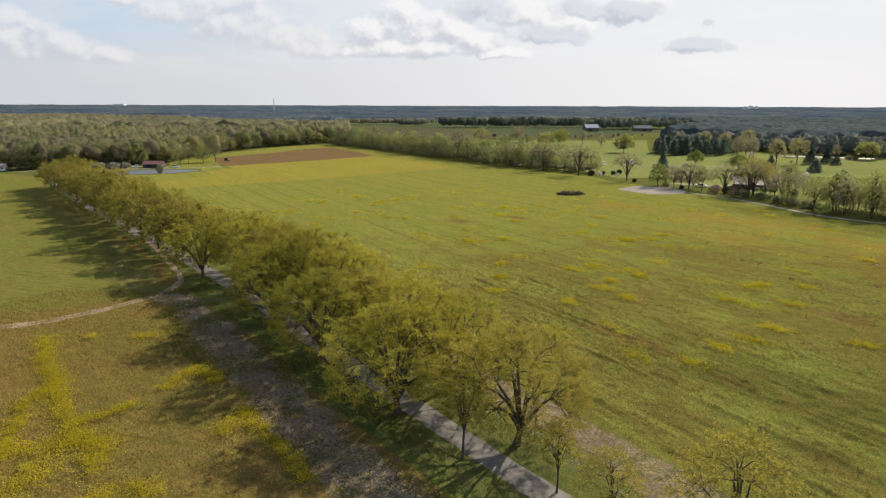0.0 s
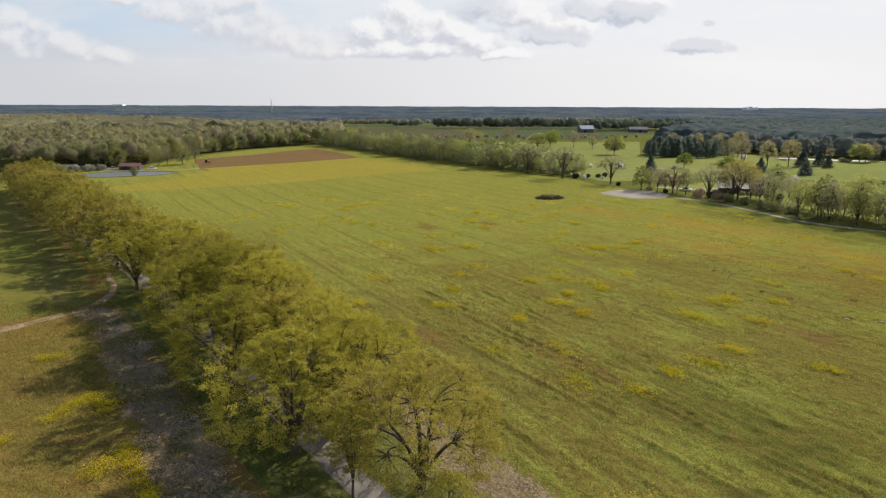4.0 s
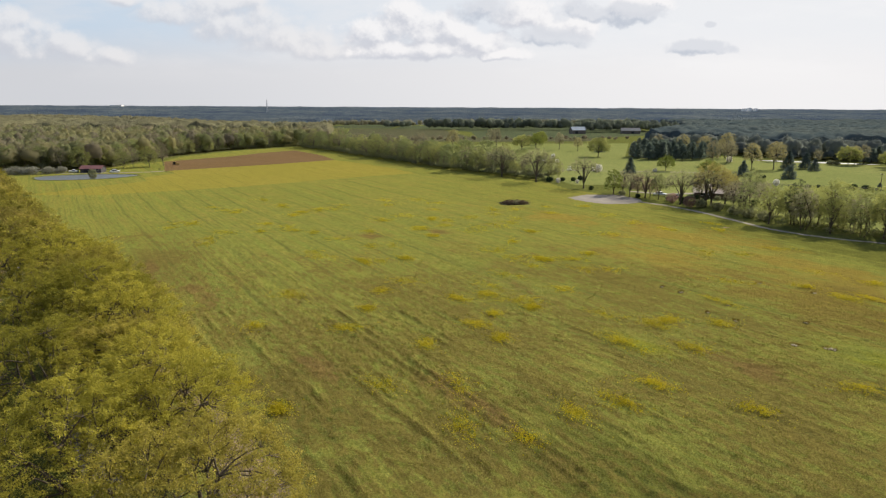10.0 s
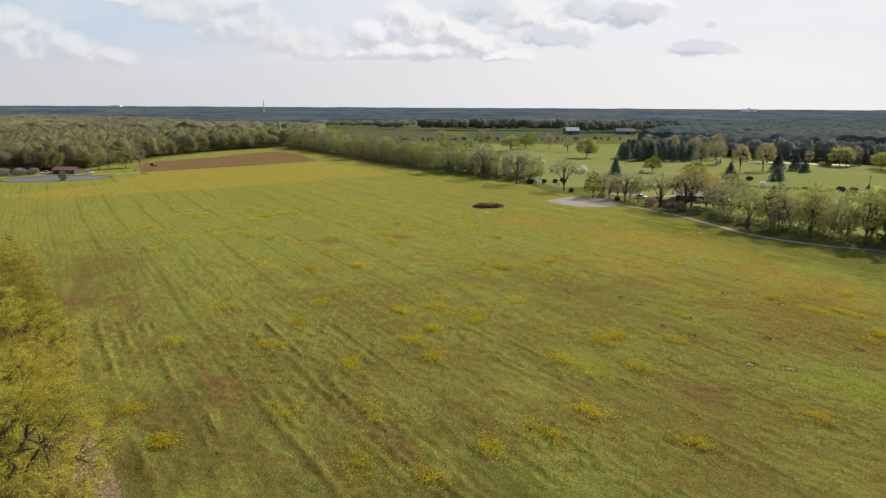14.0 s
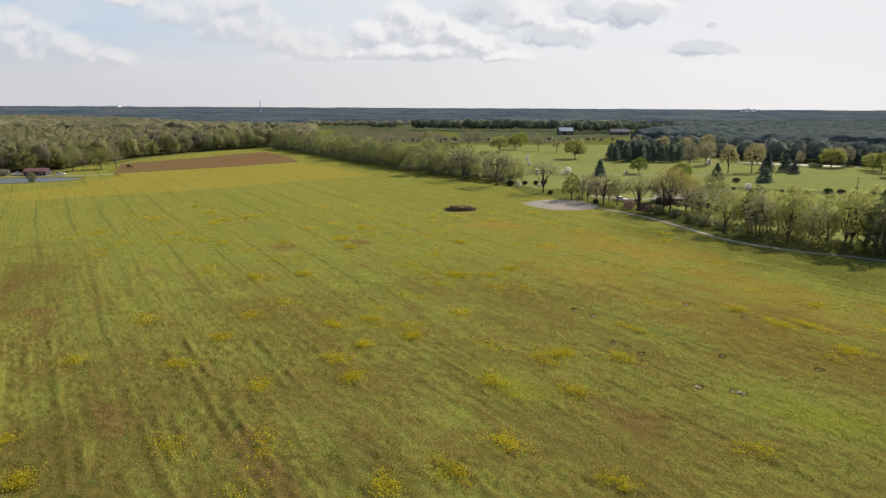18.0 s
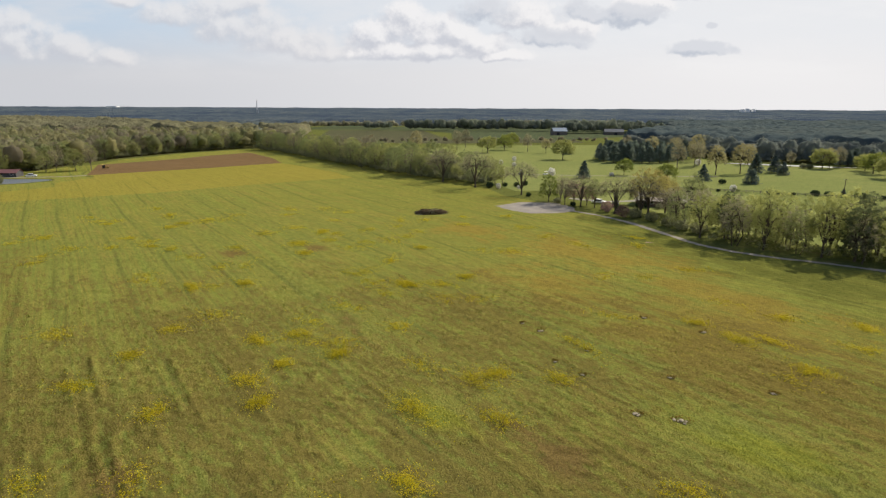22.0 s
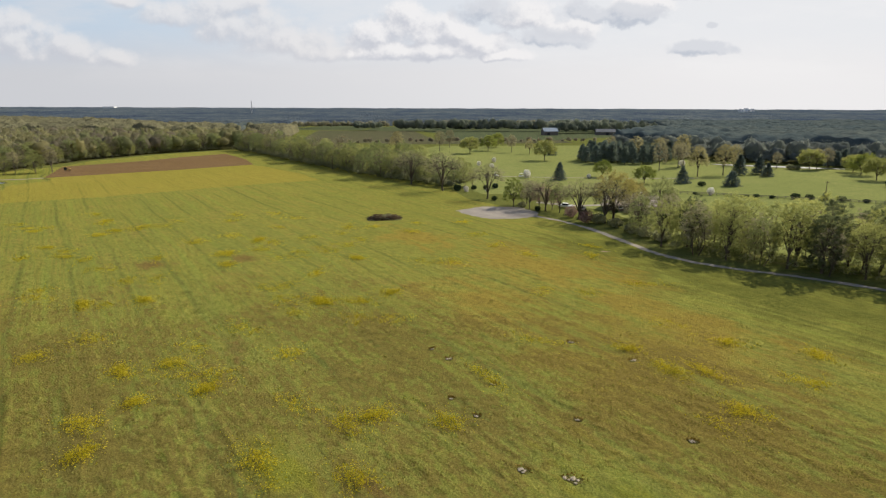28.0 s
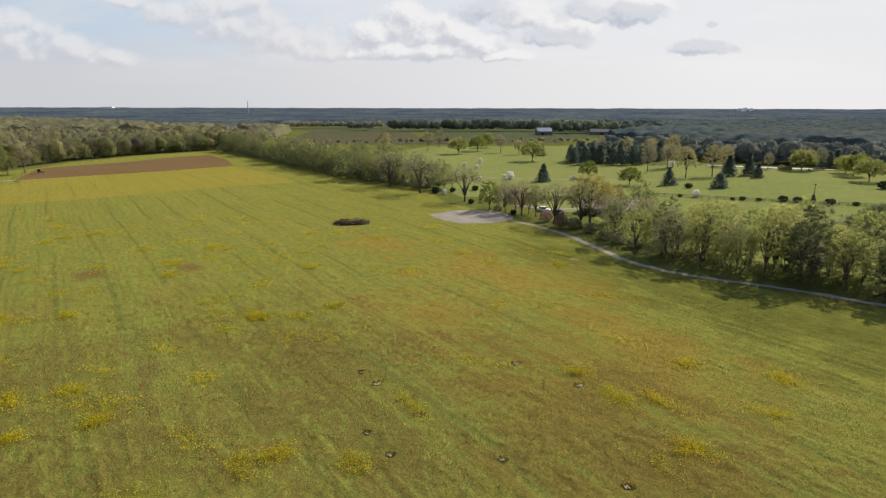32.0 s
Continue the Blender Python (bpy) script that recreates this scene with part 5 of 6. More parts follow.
def fence(line, step, label):
    """Posts and two rails."""
    ob = root("rail_fence", *line[0])
    pts = along(line, step)
    first = None
    for x, y in pts:
        if first is None:
            first = boxed("post", M_BOARD, ob, 0, 0, -0.1, 0.16, 0.16, 1.35, bevel=0.02)
            p = first
        else:
            p = new("post", first.data)
            p.parent = ob
        p.location = (x - line[0][0], y - line[0][1], 0)
    for (x0, y0), (x1, y1) in zip(line, line[1:]):
        n = math.hypot(x1 - x0, y1 - y0)
        for z in (0.55, 1.0):
            rail = boxed("rail", M_BOARD, ob, n / 2, 0, z, n, 0.06, 0.14)
            rail.matrix_basis = pose(x0 - line[0][0], y0 - line[0][1], 0, 0, 0, math.degrees(math.atan2(y1 - y0, x1 - x0)))
    return tagged(ob, label, "fence")


fence([(150, 288), (164.4, 283.4), (187.5, 273.9), (207.7, 266.4), (232, 257.5)], 2.6, "weathered board fence with two rails beside a paddock")


def pole(x, y, h, mat, label):
    ob = root("utility_pole", x, y)
    v, f = tube([(0, 0, -0.2), (0, 0, h * 0.5), (0, 0, h)], [0.16, 0.13, 0.1], 8)
    link("shaft", v, f, mat, ob, True)
    arm = boxed("crossarm", mat, ob, 0, 0, h - 0.5, 1.6, 0.1, 0.12)
    for px in (-0.65, 0.65):
        v, f = tube([(px, 0, h - 0.4), (px, 0, h - 0.2)], [0.06, 0.04], 6)
        link("insulator", v, f, M_WHITE, arm, True)
    tagged(ob, label, "utility pole")


pole(206.6, 268.4, 7.2, M_POLE, "wooden utility pole beside a paddock fence")
pole(6.6, 370.5, 8.0, M_BARK_PALE, "pale wooden pole in front of the hedgerow")


# ---- buildings ----
def gable(name, x, y, turn, length, depth, wall, ridge, wall_mat, roof_mat, label, doors=(), windows=(), over=0.4):
    """A gabled building: four walls with their gables, two roof slabs, doors and windows set in."""
    ob = root(name, x, y, 0, turn)
    L, D = length / 2, depth / 2
    bm = bmesh.new()
    prof = [(-D, -0.1), (D, -0.1), (D, wall), (0, ridge), (-D, wall)]
    a = [bm.verts.new((-L, p, z)) for p, z in prof]
    b = [bm.verts.new((L, p, z)) for p, z in prof]
    bm.faces.new(a)
    bm.faces.new(b[::-1])
    for i in range(5):
        bm.faces.new([a[i], b[i], b[(i + 1) % 5], a[(i + 1) % 5]])
    bmesh.ops.recalc_face_normals(bm, faces=bm.faces)
    part("wall", bm, wall_mat, ob)
    slope = math.atan2(ridge - wall, D)
    run = math.hypot(ridge - wall, D) + over
    for s in (1, -1):
        bm = box(bmesh.new(), 0, s * run / 2, 0.02, length + 2 * over, run, 0.14, 0.03)
        slab = part("roof", bm, roof_mat, ob)
        slab.matrix_basis = pose(0, 0, ridge + 0.02, -s * math.degrees(slope))
    for px, w, h in doors:
        leaf_ = boxed("door", M_DARK, ob, px, -D - 0.02, 0, w, 0.08, h)
        boxed("handle", M_GALV, leaf_, px + w * 0.38, -D - 0.09, h * 0.48, 0.05, 0.06, 0.18)
    if "house" in name:
        stack = boxed("chimney", M_BRICK, ob, L * 0.4, D * 0.2, ridge - 0.9, 0.8, 0.8, 1.9, bevel=0.04)
        boxed("cap", M_GALV, stack, L * 0.4, D * 0.2, ridge + 1.0, 0.95, 0.95, 0.08)
    for px, z, w, h in windows:
        win = boxed("window", M_WHITE, ob, px, -D - 0.01, z, w + 0.2, 0.08, h + 0.2)
        boxed("pane", M_GLASS, win, px, -D - 0.05, z + 0.1, w, 0.04, h)
    return tagged(ob, label, "building")


gable("house", 129, 247.5, -22, 16, 11, 2.2, 4.5, M_HOUSE_WALL, M_SHINGLE, "low brick house with a tan shingle roof among trees", [(0, 1.0, 2.05)], [(-5, 0.9, 1.6, 1.2), (4, 0.9, 1.6, 1.2), (-2.5, 0.9, 1.0, 1.2)], over=0.7)
gable("farm_shed", -155, 323, 6, 10, 6, 2.0, 3.3, M_SHED_WALL, M_TIN_RED, "dark board shed with a red metal roof beside the pond", [(-2, 2.6, 2.2)], [(3, 1.0, 1.2, 0.9)])
gable("barn", 196, 812, 8, 18, 13, 4.8, 9.0, M_BOARD, M_TIN_BLUE, "far weathered barn with a pale grey metal roof", [(-3, 3.5, 3.4)])
gable("barn", 268, 822, -6, 24, 11, 4.0, 7.4, M_BOARD, M_ROOF_DARK, "far dark barn with a dark metal roof", [(2, 3.5, 3.0)])
gable("lake_house", 318, 405, -35, 14, 9, 3.0, 5.4, M_BRICK, M_SHINGLE, "far house among trees beside the lake", [(0, 1.0, 2.05)], [(-4, 0.9, 1.4, 1.2), (4, 0.9, 1.4, 1.2)])
gable("white_house", -226, 305, 20, 7, 5, 2.2, 3.4, M_WHITE, M_SHINGLE, "small white house at the edge of the woods", [(0, 1.0, 2.05)], [(-2.2, 0.8, 0.9, 0.9), (2.2, 0.8, 0.9, 0.9)])


def car(name, x, y, turn, mat, label, pickup=False):
    ob = root(name, x, y, 0, turn)
    bm = box(bmesh.new(), 0, 0, 0.35, 4.6, 1.8, 0.62, 0.14)
    part("body", bm, mat, ob)
    bm = box(bmesh.new(), 0.3 if pickup else -0.2, 0, 0.95, 1.7 if pickup else 2.5, 1.6, 0.6, 0.2)
    part("cabin", bm, M_GLASS, ob)
    boxed("roof", mat, ob, 0.3 if pickup else -0.2, 0, 1.5, 1.3 if pickup else 2.0, 1.4, 0.08, bevel=0.03)
    for wx_ in (-1.4, 1.4):
        for wy_ in (-0.85, 0.85):
            v, f = tube([(wx_, wy_ - 0.11, 0.34), (wx_, wy_ + 0.11, 0.34)], [0.34, 0.34], 14)
            w = link("wheel", v, f, M_DARK, ob, True)
            v, f = tube([(wx_, wy_ * 1.135, 0.34), (wx_, wy_ * 1.14, 0.34)], [0.2, 0.19], 12)
            link("rim", v, f, M_GALV, w, True)
    for wy_ in (-0.65, 0.65):
        boxed("headlight", M_WHITE, ob, 2.29, wy_, 0.62, 0.06, 0.32, 0.16, bevel=0.02)
        boxed("tail_light", M_RED, ob, -2.29, wy_, 0.66, 0.06, 0.26, 0.16, bevel=0.02)
    boxed("front_bumper", M_DARK, ob, 2.3, 0, 0.38, 0.1, 1.6, 0.18, bevel=0.03)
    boxed("rear_bumper", M_DARK, ob, -2.3, 0, 0.38, 0.1, 1.6, 0.18, bevel=0.03)
    return tagged(ob, label, "car")


car("pickup_truck", -164, 321, 5, M_WHITE, "white pickup parked beside the pond shed", True)
car("parked_car", -143.5, 322, 20, M_WHITE, "white car parked near the pond shed")
car("parked_car", 108, 250, -30, M_WHITE, "white car on the house drive")
car("parked_car", 112, 244, 60, M_DARK, "dark car beside the house")


def golf_cart(x, y, turn):
    ob = root("golf_cart", x, y, 0, turn)
    boxed("body", M_WHITE, ob, 0, 0, 0.3, 2.3, 1.15, 0.5, bevel=0.1)
    boxed("seat", M_DARK, ob, -0.2, 0, 0.8, 0.6, 1.0, 0.15, bevel=0.04)
    boxed("canopy", M_WHITE, ob, 0, 0, 1.8, 1.7, 1.15, 0.08, bevel=0.03)
    for px, py in ((-0.8, -0.5), (-0.8, 0.5), (0.8, -0.5), (0.8, 0.5)):
        v, f = tube([(px, py, 0.7), (px * 0.95, py, 1.82)], [0.03, 0.03], 6)
        link("strut", v, f, M_GALV, ob, True)
        v, f = tube([(px, py - 0.08, 0.24), (px, py + 0.08, 0.24)], [0.24, 0.24], 12)
        link("wheel", v, f, M_DARK, ob, True)
    tagged(ob, "small white golf cart on the cart path", "golf cart", "golf carts")


golf_cart(104, 342.5, 10)
golf_cart(92, 345.5, -20)


def tractor(x, y, turn):
    ob = root("tractor", x, y, 0, turn)
    boxed("bonnet", M_TRACTOR, ob, 1.0, 0, 0.8, 1.8, 0.8, 0.75, bevel=0.1)
    boxed("chassis", M_DARK, ob, 0.3, 0, 0.6, 3.2, 0.5, 0.3)
    boxed("cab", M_GLASS, ob, -0.5, 0, 1.0, 1.3, 1.3, 1.4, bevel=0.08)
    boxed("cab_roof", M_TRACTOR, ob, -0.5, 0, 2.4, 1.5, 1.5, 0.12, bevel=0.04)
    for px, rr, py in ((-0.8, 0.8, 0.85), (1.4, 0.5, 0.7)):
        for s_ in (-1, 1):
            v, f = tube([(px, s_ * py - 0.2, rr), (px, s_ * py + 0.2, rr)], [rr, rr], 18)
            link("wheel", v, f, M_DARK, ob, True)
    tagged(ob, "small faded yellow tractor standing on ploughed soil", "tractor")


tractor(-128.8, 358.5, 30)


def mast(x, y, h):
    ob = root("radio_mast", x, y)
    for k in range(3):
        a = k * 2.094
        v, f = tube([(math.cos(a) * 3, math.sin(a) * 3, 0), (math.cos(a) * 0.7, math.sin(a) * 0.7, h)], [0.5, 0.35], 6)
        link("leg", v, f, M_GALV, ob)
    for z in range(5, int(h), 6):
        q = 3 - 2.3 * z / h
        v, f = tube([(math.cos(t) * q, math.sin(t) * q, z) for t in np.linspace(0, 6.28, 4)], [0.25] * 4, 4)
        link("brace", v, f, M_GALV, ob)
    tagged(ob, "tall thin radio mast on the horizon", "mast")


mast(-534, 1940, 52)
for x, y, w, h in ((1575, 3215, 22, 29), (1605, 3220, 24, 33), (1640, 3225, 18, 30)):
    ob = root("city_tower", x, y)
    boxed("wall", M_WHITE, ob, 0, 0, 0, w * 0.7, 20, h)
    boxed("roof", M_GALV, ob, 0, 0, h, w * 0.6, 12, 3)
    tagged(ob, "pale far-off city building on the horizon", "building", "city skyline")
for x, y, w in ((-3050, 4100, 150), (-2130, 4050, 70)):
    ob = root("warehouse", x, y)
    boxed("wall", M_WHITE, ob, 0, 0, 0, w, 40, 33)
    boxed("roof", M_GALV, ob, 0, 0, 33, w + 2, 42, 0.6)
    tagged(ob, "far white warehouse on the horizon", "building")

# ---- by the pond ----
plant([shrub("pond_shrub", 97, 4.3, 1.9, 900, 0.4, M_SCRUB)], [(-139, 294.5, 1.0)], "twiggy dark shrub at the water's edge", "shrub")
plant([shrub("silver_shrub", 98, 3.5, 2.8, 700, 0.5, M_SILVER)], [(-172, 314, 1.0), (-178, 311, 1.1), (-168, 318, 0.9), (-183, 313, 1.0), (-188, 308, 1.0), (-175, 316, 0.8), (-180.5, 309.5, 0.9), (-170, 317.5, 0.7), (-185.5, 310.5, 1.2)], "pale silvery shrub beside the pond road", "shrub", "silvery shrubs", 21)
plant(hedge_trees[1:], [(-139.9, 351.4, 0.9), (-134.4, 355.1, 0.88), (-150, 342, 0.85), (-146, 345, 0.8), (-168, 334, 0.95), (-176, 330, 0.9)], "thin spring tree at the edge of the pond lawn", group="pond trees", seed=22)


# ---- in the field ----
def brush_heap(x, y):
    """A long low heap of earth, stones and cut brush."""
    r = np.random.default_rng(3)
    ob = root("brush_heap", x, y, 0, 12)
    v, f = [], []
    nu, nv = 30, 14
    for i in range(nu + 1):
        for j in range(nv + 1):
            u, w = i / nu * 2 - 1, j / nv * 2 - 1
            edge = max(0.0, 1 - (u * u) ** 1.6 - (w * w) ** 1.3)
            z = edge ** 0.5 * 1.3 * (1 + 0.5 * noise.noise((u * 5, w * 3, 1.0))) - 0.05
            v.append((u * 5.2, w * 2.6, z))
    f = [(i * (nv + 1) + j, (i + 1) * (nv + 1) + j, (i + 1) * (nv + 1) + j + 1, i * (nv + 1) + j + 1) for i in range(nu) for j in range(nv)]
    link("earth", v, f, M_EARTH, ob)
    sticks = []
    for k in range(220):
        c = np.array([r.uniform(-4.6, 4.6), r.uniform(-2, 2), 0])
        c[2] = max(0.1, 1.2 * (1 - (c[0] / 5) ** 2 - (c[1] / 2.6) ** 2)) ** 0.5 + 0.05
        d = r.normal(0, 0.7, 3) * [1, 1, 0.35]
        sticks.append(tube([c - d, c + d], [0.05, 0.03], 4))
    v, f = gather(sticks)
    link("brush", v, f, M_BARK, ob)
    c = r.uniform(-1, 1, (1500, 3)) * [5.0, 2.5, 0]
    c[:, 2] = np.sqrt(np.maximum(0.02, 1.6 * (1 - (c[:, 0] / 5.2) ** 2 - (c[:, 1] / 2.6) ** 2)))
    v, f = leaves(r, c, 0.34)
    link("weeds", v, f, M_SCRUB, ob)
    tagged(ob, "long low dark heap of earth and cut brush in the hay", "brush heap")


brush_heap(48.8, 227.5)


def burrow(x, y, s, seed):
    """A small pit in the hay: a shallow hollow with a ring of bare soil and pale stones thrown out on one side."""
    r = np.random.default_rng(seed)
    ob = root("stony_pit", x, y, 0, seed * 17 % 70 - 50)
    v, f = [], []
    n = 14
    for i in range(n):
        a = 2 * math.pi * i / n
        wild_ = r.uniform(0.55, 1.15)
        for q, z in ((0.2, 0.03), (0.5, 0.05), (0.75, 0.10 + 0.05 * r.random()), (1.0, 0.0)):
            v.append((math.cos(a) * q * s * 1.3 * wild_, math.sin(a) * q * s * 0.8 * wild_, z))
    f = [(4 * i + k, 4 * i + k + 1, 4 * ((i + 1) % n) + k + 1, 4 * ((i + 1) % n) + k) for i in range(n) for k in range(3)]
    link("rim", v, f, M_WORN, ob)
    for k in range(8):
        bm = bmesh.new()
        bmesh.ops.create_icosphere(bm, subdivisions=1, radius=r.uniform(0.14, 0.34) * s)
        for w in bm.verts:
            w.co *= 1 + r.uniform(-0.25, 0.25)
            w.co.z *= 0.4
        st = part("stone", bm, M_ROCK, ob)
        st.location = (r.uniform(-0.9, 0.5) * s, r.uniform(-0.7, 0.1) * s, 0.15)
    a = r.uniform(0.1, 3.0, 44)
    c = np.stack([np.cos(a) * 1.25 * s, np.sin(a) * 0.8 * s, r.uniform(0.08, 0.36, 44)], 1) * r.uniform(0.8, 1.15, (44, 1))
    v, f = leaves(r, c, 0.24)
    link("grass_rim", v, f, M_DRY, ob)
    tagged(ob, "small shallow pit with pale stones in the grass", "pit", "field pits")


PITS = [(74.8, 98.6, 0.9), (79.2, 97.2, 1.2), (65.7, 127.1, 0.6), (68.1, 123.9, 0.9), (73.5, 116.4, 0.8), (71, 108.6, 0.7), (85.6, 130, 0.9), (92.6, 123.7, 1.0), (81.9, 107.9, 0.7), (92.6, 103.8, 0.8), (68.3, 112.6, 0.6)]
for k, (x, y, s) in enumerate(PITS):
    burrow(x, y, s * (0.75 if k < 2 else 0.58), k + 1)


def tufts(name, r, pts, height, width, mat, label, blades=3, flat=0.5):
    """Grass or flower tufts: a few leaning blades each."""
    n = len(pts)
    h = np.broadcast_to(height, n)[:, None] * r.uniform(0.6, 1.3, (n, blades))
    az = r.uniform(0, 2 * np.pi, (n, blades))
    lean = r.normal(0, flat, (n, blades, 2)) * h[..., None] + np.array([-0.25, -0.1]) * h[..., None]
    w = np.broadcast_to(width, n)[:, None] * r.uniform(0.6, 1.2, (n, blades))
    base = pts[:, None, :2] + r.normal(0, 0.12, (n, blades, 2))
    z0 = np.zeros((n, blades))
    a = np.stack([base[..., 0] - np.cos(az) * w, base[..., 1] - np.sin(az) * w, z0], -1)
    b = np.stack([base[..., 0] + np.cos(az) * w, base[..., 1] + np.sin(az) * w, z0], -1)
    c = np.stack([base[..., 0] + lean[..., 0], base[..., 1] + lean[..., 1], h], -1)
    v = np.stack([a, b, c], 2).reshape(-1, 3)
    return tagged(link(name, v, np.arange(len(v)).reshape(-1, 3), mat), label, "grass", kind="stuff")


FLOWERS = [(9.4, 103.7), (21.6, 97.9), (12.5, 123.2), (11.1, 113.1), (-3.4, 120.1), (-4.9, 104.7), (26.1, 85.0), (16.4, 84.8), (29.4, 106.0), (32.7, 100.4), (32.3, 111.0), (39.2, 114.2),
           (31.9, 121.7), (26.7, 118.7), (6.3, 144.7), (15.5, 147.3), (-21.8, 206.7), (-42.4, 205.1), (20.3, 195.9), (41.6, 165.1), (46.0, 148.0), (44.6, 80.9), (38.8, 78.2), (26.3, 75.3),
           (50.3, 85.3), (59.6, 96.5), (49.7, 99.3), (59.8, 108.3), (59.4, 79.4), (74.8, 84.4), (32.7, 73.0), (-0.8, 85.2), (5.8, 78.6), (93.2, 127.2), (96.2, 120.3)]
FLOWERS_FAR = [(72.6, 118.1), (46.5, 124.6), (-22.6, 201.2), (20.9, 172.0), (47.9, 178.0), (57.4, 152.6), (52.8, 147.5), (46.7, 146.9), (118.1, 125.4), (112.3, 116.5), (107.9, 129.8), (100.8, 119.8),
               (68.0, 106.6), (57.3, 106.8), (100.6, 109.6)]
fr = np.random.default_rng(21)
along_row = np.array([0.556, -0.831])
across = np.array([0.831, 0.556])


def flower_patch(x, y, heads, long, wide, turn, label, group, head=0.165):
    """A drift of flower heads on short stalks, thick in the middle and ragged at the rim."""
    clumps = fr.normal(0, 1, (max(3, heads // 14), 2)) * [long, wide]
    own = clumps[fr.integers(0, len(clumps), heads)] + fr.normal(0, 0.32, (heads, 2))
    own = np.where(fr.random((heads, 1)) < 0.2, own * 1.7 + fr.normal(0, 0.7, (heads, 2)), own)
    d = np.array([math.cos(turn), math.sin(turn)])
    p = np.array([x, y]) + own[:, :1] * d + own[:, 1:] * np.array([-d[1], d[0]])
    c = np.concatenate([p, fr.uniform(0.22, 0.6, (heads, 1))], 1)
    v, f = leaves(fr, c, head, np.array([[0, 0, 0.8]]), simple=True)
    tagged(link("flower_patch", v, f, M_YELLOW), label, "flowers", group, "stuff")


ROW = math.atan2(-0.831, 0.556)
for x, y in FLOWERS + FLOWERS_FAR:
    flower_patch(x, y, int(fr.uniform(520, 1050)), fr.uniform(0.7, 1.7), fr.uniform(0.5, 1.0), ROW + fr.normal(0, 0.4), "patch of tall yellow field flowers in the grass", "yellow flower patches")
for k in range(110):
    x, y = fr.uniform(-60, 105), fr.uniform(95, 235)
    if inside(np.array([[x, y]]), [(-60, 165), (20, 110), (90, 95), (110, 120), (104, 190), (70, 235), (-60, 235)])[0]:
        flower_patch(x, y, int(fr.uniform(220, 560)), fr.uniform(0.9, 2.4), fr.uniform(0.7, 1.5), ROW + fr.normal(0, 0.5), "thin drift of yellow field flowers in the hay", "yellow flower drifts")
for line, wide in (([(-57.6, 80.6), (-52, 73), (-47.1, 66.7), (-41.6, 59.9), (-37.3, 55.2), (-34.3, 52.2), (-31.2, 48.5)], 0.9), ([(-38, 57.5), (-36.3, 59.3), (-34.4, 61.8)], 0.5),
                   ([(-46, 50), (-42.4, 51.2), (-40.2, 52.6), (-37.1, 53.1), (-32.7, 54.2)], 1.1), ([(-42, 44), (-37.7, 46), (-36.8, 47.6), (-38, 51)], 1.3), ([(-30, 45), (-26.4, 46.1), (-24, 44.5)], 1.0),
                   ([(-51.2, 81.5), (-50.4, 80.4)], 0.5), ([(-44, 81.2), (-42, 82)], 0.7), ([(-33, 66), (-31.3, 70.8), (-28.5, 68.5), (-27.3, 66.8)], 0.6), ([(-22.6, 57.5), (-22.8, 55.4)], 0.8),
                   ([(-22, 60), (-18.2, 55.4), (-15, 51.5), (-12.1, 47.8)], 0.5), ([(-47.1, 66.7), (-46.5, 60), (-44, 55), (-42.4, 51.2)], 0.7)):
    for x, y in along(line, 1.7, 0, 0.35):
        flower_patch(x, y, int(380 + 240 * wide), wide * 0.75, wide * 0.75, 0.0, "thick drift of yellow wild flowers in the meadow", "meadow flower drifts", 0.125)

lane_noise = fr.random(900)
cells = fr.random((256, 256))


def soft_noise(x, y):
    """Smooth random values on a unit grid."""
    i, j = np.floor(x).astype(int), np.floor(y).astype(int)
    u, w = x - i, y - j
    u, w = u * u * (3 - 2 * u), w * w * (3 - 2 * w)
    a, b, c, d = cells[i % 256, j % 256], cells[(i + 1) % 256, j % 256], cells[i % 256, (j + 1) % 256], cells[(i + 1) % 256, (j + 1) % 256]
    return (a * (1 - u) + b * u) * (1 - w) + (c * (1 - u) + d * u) * w


def rowwise(p):
    """How high the hay stands in its drill rows: ridges of thicker grass that come and go along their length."""
    s_, c_ = p @ along_row, p @ across
    lie = (c_ + 0.45 * np.sin(s_ * 0.05) + 0.16 * np.sin(s_ * 0.17)) / ROW_GAP
    lane = np.floor(lie + 0.5).astype(int)
    strong = np.clip(lane_noise[lane % 900] * 1.5 - 0.3, 0.05, 1)
    comes = np.clip(soft_noise(s_ * 0.16 + lane * 7.3, lane * 0.9 + 0.5) * 2.6 - 0.9, 0.05, 1)
    fades = np.clip(1.0 - (c_ - 60) / 70 * 0.6, 0.4, 1.0)
    return (0.5 + 0.5 * np.cos(2 * math.pi * lie)) ** 1.4 * strong * comes * fades


HAY = [(-97, 187), (-46, 130), (-10.5, 90), (8.5, 66), (20, 51), (30, 38), (40, 22), (110, 55), (150, 110), (120, 172), (104, 205), (90, 226), (-40, 225)]


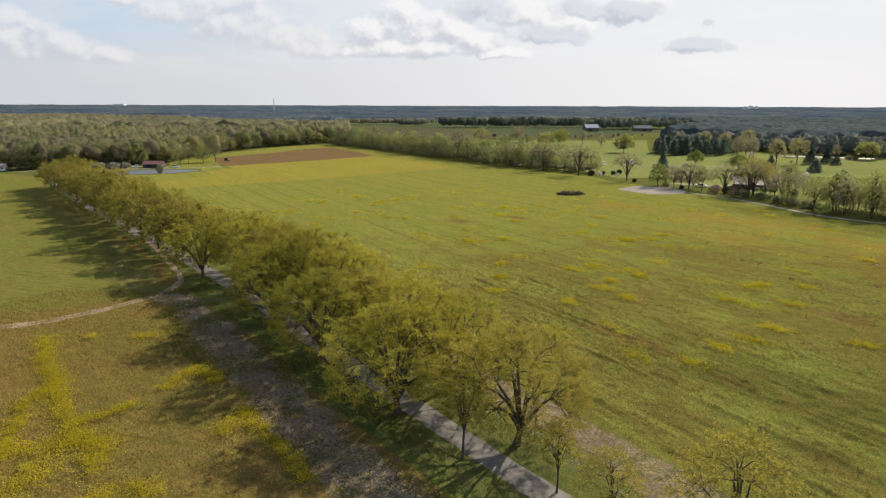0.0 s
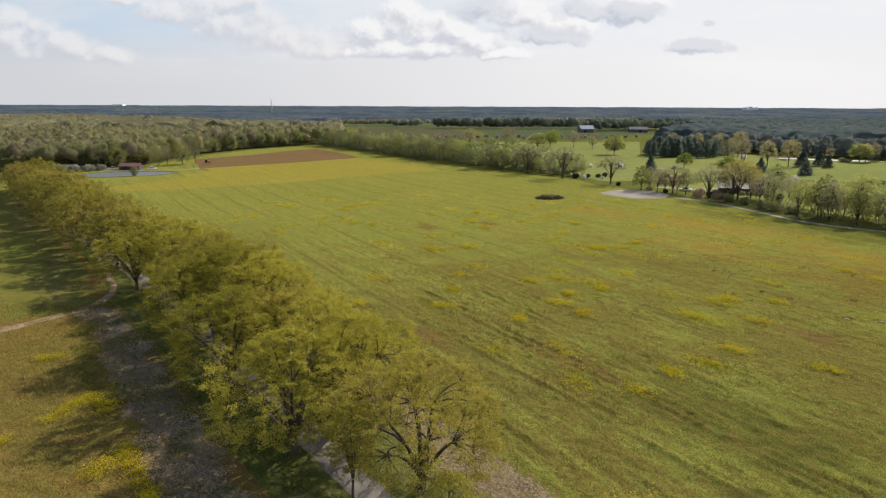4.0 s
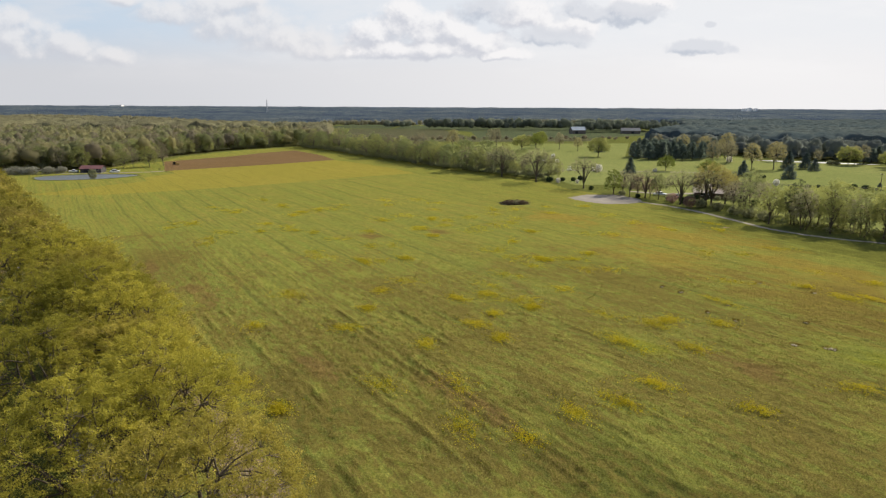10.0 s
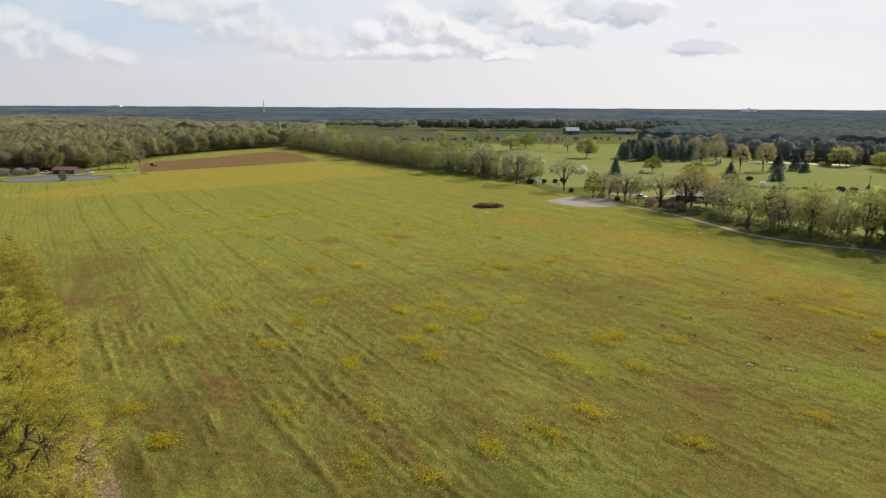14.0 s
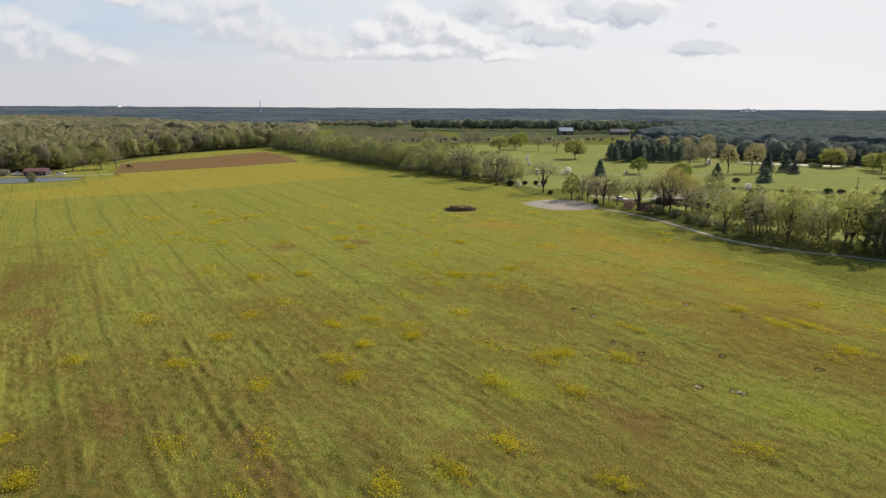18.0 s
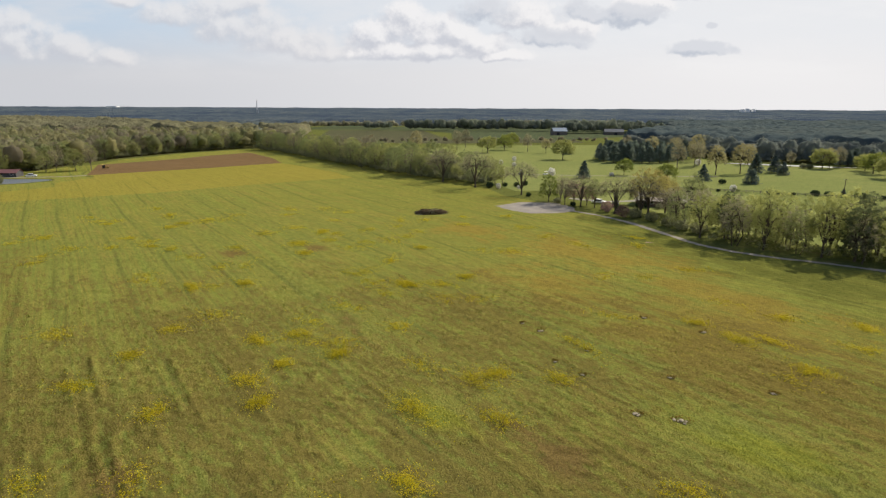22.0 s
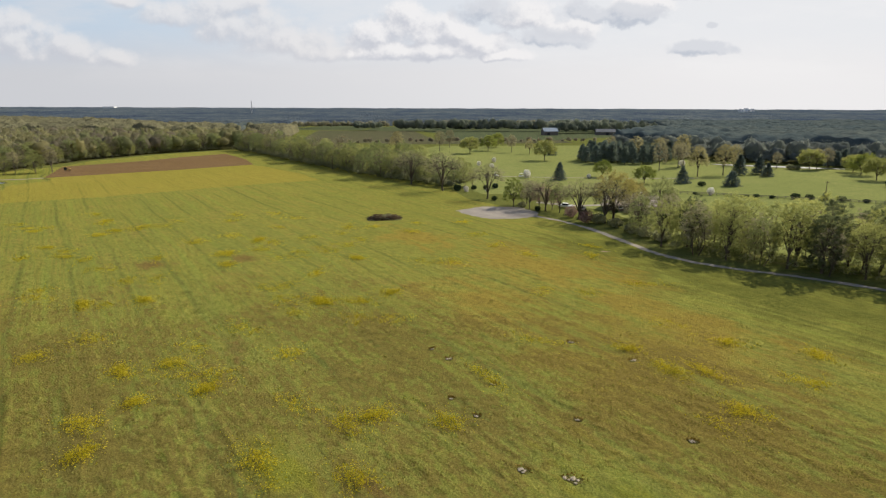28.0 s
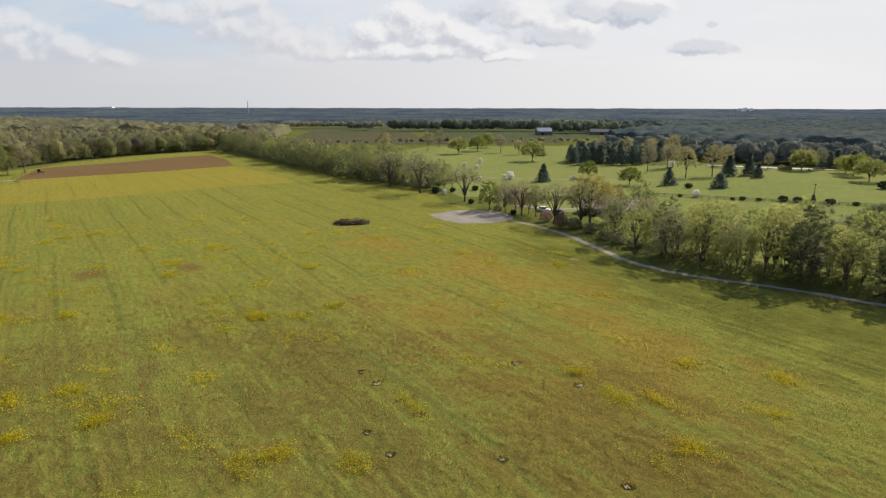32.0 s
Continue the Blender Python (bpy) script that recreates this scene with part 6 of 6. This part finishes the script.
def sward_height(p):
    s_, c_ = p @ along_row, p @ across
    rows_ = rowwise(p)
    clump = soft_noise(s_ * 0.45 + 500, c_ * 0.9 + 500)
    fine_ = soft_noise(s_ * 1.4 + 90, c_ * 2.0 + 70)
    patchy = np.clip(soft_noise(s_ * 0.05 + 40, c_ * 0.09 + 30) * 1.8 - 0.3, 0.15, 1)
    fade = np.clip(1.7 - np.hypot(p[:, 0] - 45, p[:, 1] - 25) / 125, 0.0, 1)
    edge = np.full(len(p), 9.0)
    for (x0, y0), (x1, y1) in zip(HAY, HAY[1:] + HAY[:1]):
        d = np.array([x1 - x0, y1 - y0])
        t = np.clip(((p - [x0, y0]) @ d) / (d @ d), 0, 1)
        edge = np.minimum(edge, np.hypot(*(p - [x0, y0] - t[:, None] * d).T))
    fade = fade * np.clip(edge / 2.5 - 0.2, 0, 1)
    for px, py, ps in PITS:
        fade = fade * np.clip((np.hypot(p[:, 0] - px, p[:, 1] - py) - 0.35 * ps) / 0.7, 0, 1)
    tussock = np.clip((soft_noise(p[:, 0] * 0.7 + 700, p[:, 1] * 0.95 + 700) * 0.7 + 0.3 * fine_ - 0.56) / 0.14, 0, 1)
    small = soft_noise(s_ * 1.1 + 300, c_ * 2.6 + 310)
    knot = np.clip((soft_noise(s_ * 0.62 + 810, c_ * 1.5 + 820) - 0.5) / 0.2, 0, 1)
    return fade * (patchy * (0.10 * clump + 0.10 * fine_ + 0.10 * small) + rows_ * (0.13 + 0.24 * small) + 0.08 * tussock + 0.10 * knot * small)


def sward(step, y0, y1):
    """The hay as an uneven sheet over one stretch of the field."""
    gx, gy = np.meshgrid(np.arange(-96, 150, step), np.arange(y0, y1 + step * 0.5, step))
    grid = np.stack([gx.ravel(), gy.ravel()], 1)
    inner = ((gy > y0 + 0.01) & (gy < y1 - 0.01)).ravel()[:, None]
    grid = grid + fr.uniform(-0.25, 0.25, grid.shape) * step * inner
    ok = inside(grid, HAY) & (np.hypot(grid[:, 0] - 45, grid[:, 1] - 25) < 190)
    n = gx.shape[1]
    i, j = np.meshgrid(np.arange(gx.shape[0] - 1), np.arange(n - 1), indexing="ij")
    quads = np.stack([i * n + j, i * n + j + 1, (i + 1) * n + j + 1, (i + 1) * n + j], -1).reshape(-1, 4)
    quads = quads[ok[quads].all(1)]
    used = np.unique(quads)
    index = np.zeros(len(grid), int)
    index[used] = np.arange(len(used))
    verts = np.concatenate([grid[used], 0.006 + sward_height(grid[used])[:, None]], 1)
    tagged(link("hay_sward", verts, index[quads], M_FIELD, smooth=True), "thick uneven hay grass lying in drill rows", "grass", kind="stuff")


sward(0.32, 22.0, 112.24)
sward(0.66, 112.24, 226.0)

near = scatter(fr, HAY, 0.3)
row = sward_height(near)
dist = np.hypot(near[:, 0] - 45, near[:, 1] - 25)
keep = fr.random(len(near)) < np.clip(row * 3.2 - 0.12, 0.03, 0.95) * np.clip(1.45 - dist / 100, 0.0, 1)
near, row = near[keep], row[keep]
tufts("hay_grass", fr, near, 0.12 + row * 1.3, 0.055, M_GRASS, "long green hay grass standing in drill rows")
mead = scatter(fr, [(-5, 45), (-30, 78), (-50, 104), (-70, 105), (-90, 70), (-40, 30)], 0.55)
tufts("meadow_grass", fr, mead, 0.3, 0.05, M_DRY, "short dry meadow grass")

# fallen leaves and green tufts on and beside the litter
for poly, n_, lab in (([(-1, 37), (-10, 47), (-21, 62), (-32, 77), (-46, 97), (-52, 102), (-46, 103), (-32, 87), (-21, 72), (-10, 57), (-1, 45), (6, 37)], 26000, "pale fallen leaves scattered beside the lane"),
                      ([(26, 44), (20, 53), (12.5, 63), (4, 74), (-8, 90), (-25, 110), (-46, 135), (-50, 134), (-28, 106), (-12, 86), (-2, 71), (8, 58), (14, 48), (20, 41)], 9000, "pale fallen leaves along the field edge")):
    area = scatter(fr, poly, 0.2)
    area = area[soft_noise(area[:, 0] * 0.35 + 60, area[:, 1] * 0.35 + 60) > 0.33]
    area = area[fr.permutation(len(area))[:n_]]
    area = area + fr.normal(0, 0.5, area.shape)
    v, f = leaves(fr, np.concatenate([area, fr.uniform(0.03, 0.07, (len(area), 1))], 1), 0.2, np.array([[0, 0, 2.0]]), simple=True)
    tagged(link("fallen_leaves", v, f, M_LEAF), lab, "leaves", kind="stuff")
verge = scatter(fr, [(16, 30), (-2, 38), (-14, 50), (-34, 74), (-54, 100), (-48, 112), (-30, 90), (-6, 60), (6, 44), (16, 32)], 0.5)
wild = soft_noise(verge[:, 0] * 0.25 + 20, verge[:, 1] * 0.25 + 90)
verge = verge[wild > 0.52]
tufts("verge_tufts", fr, verge, 0.32, 0.07, M_GRASS, "green grass tufts along the lane verge and leaf litter", 4)
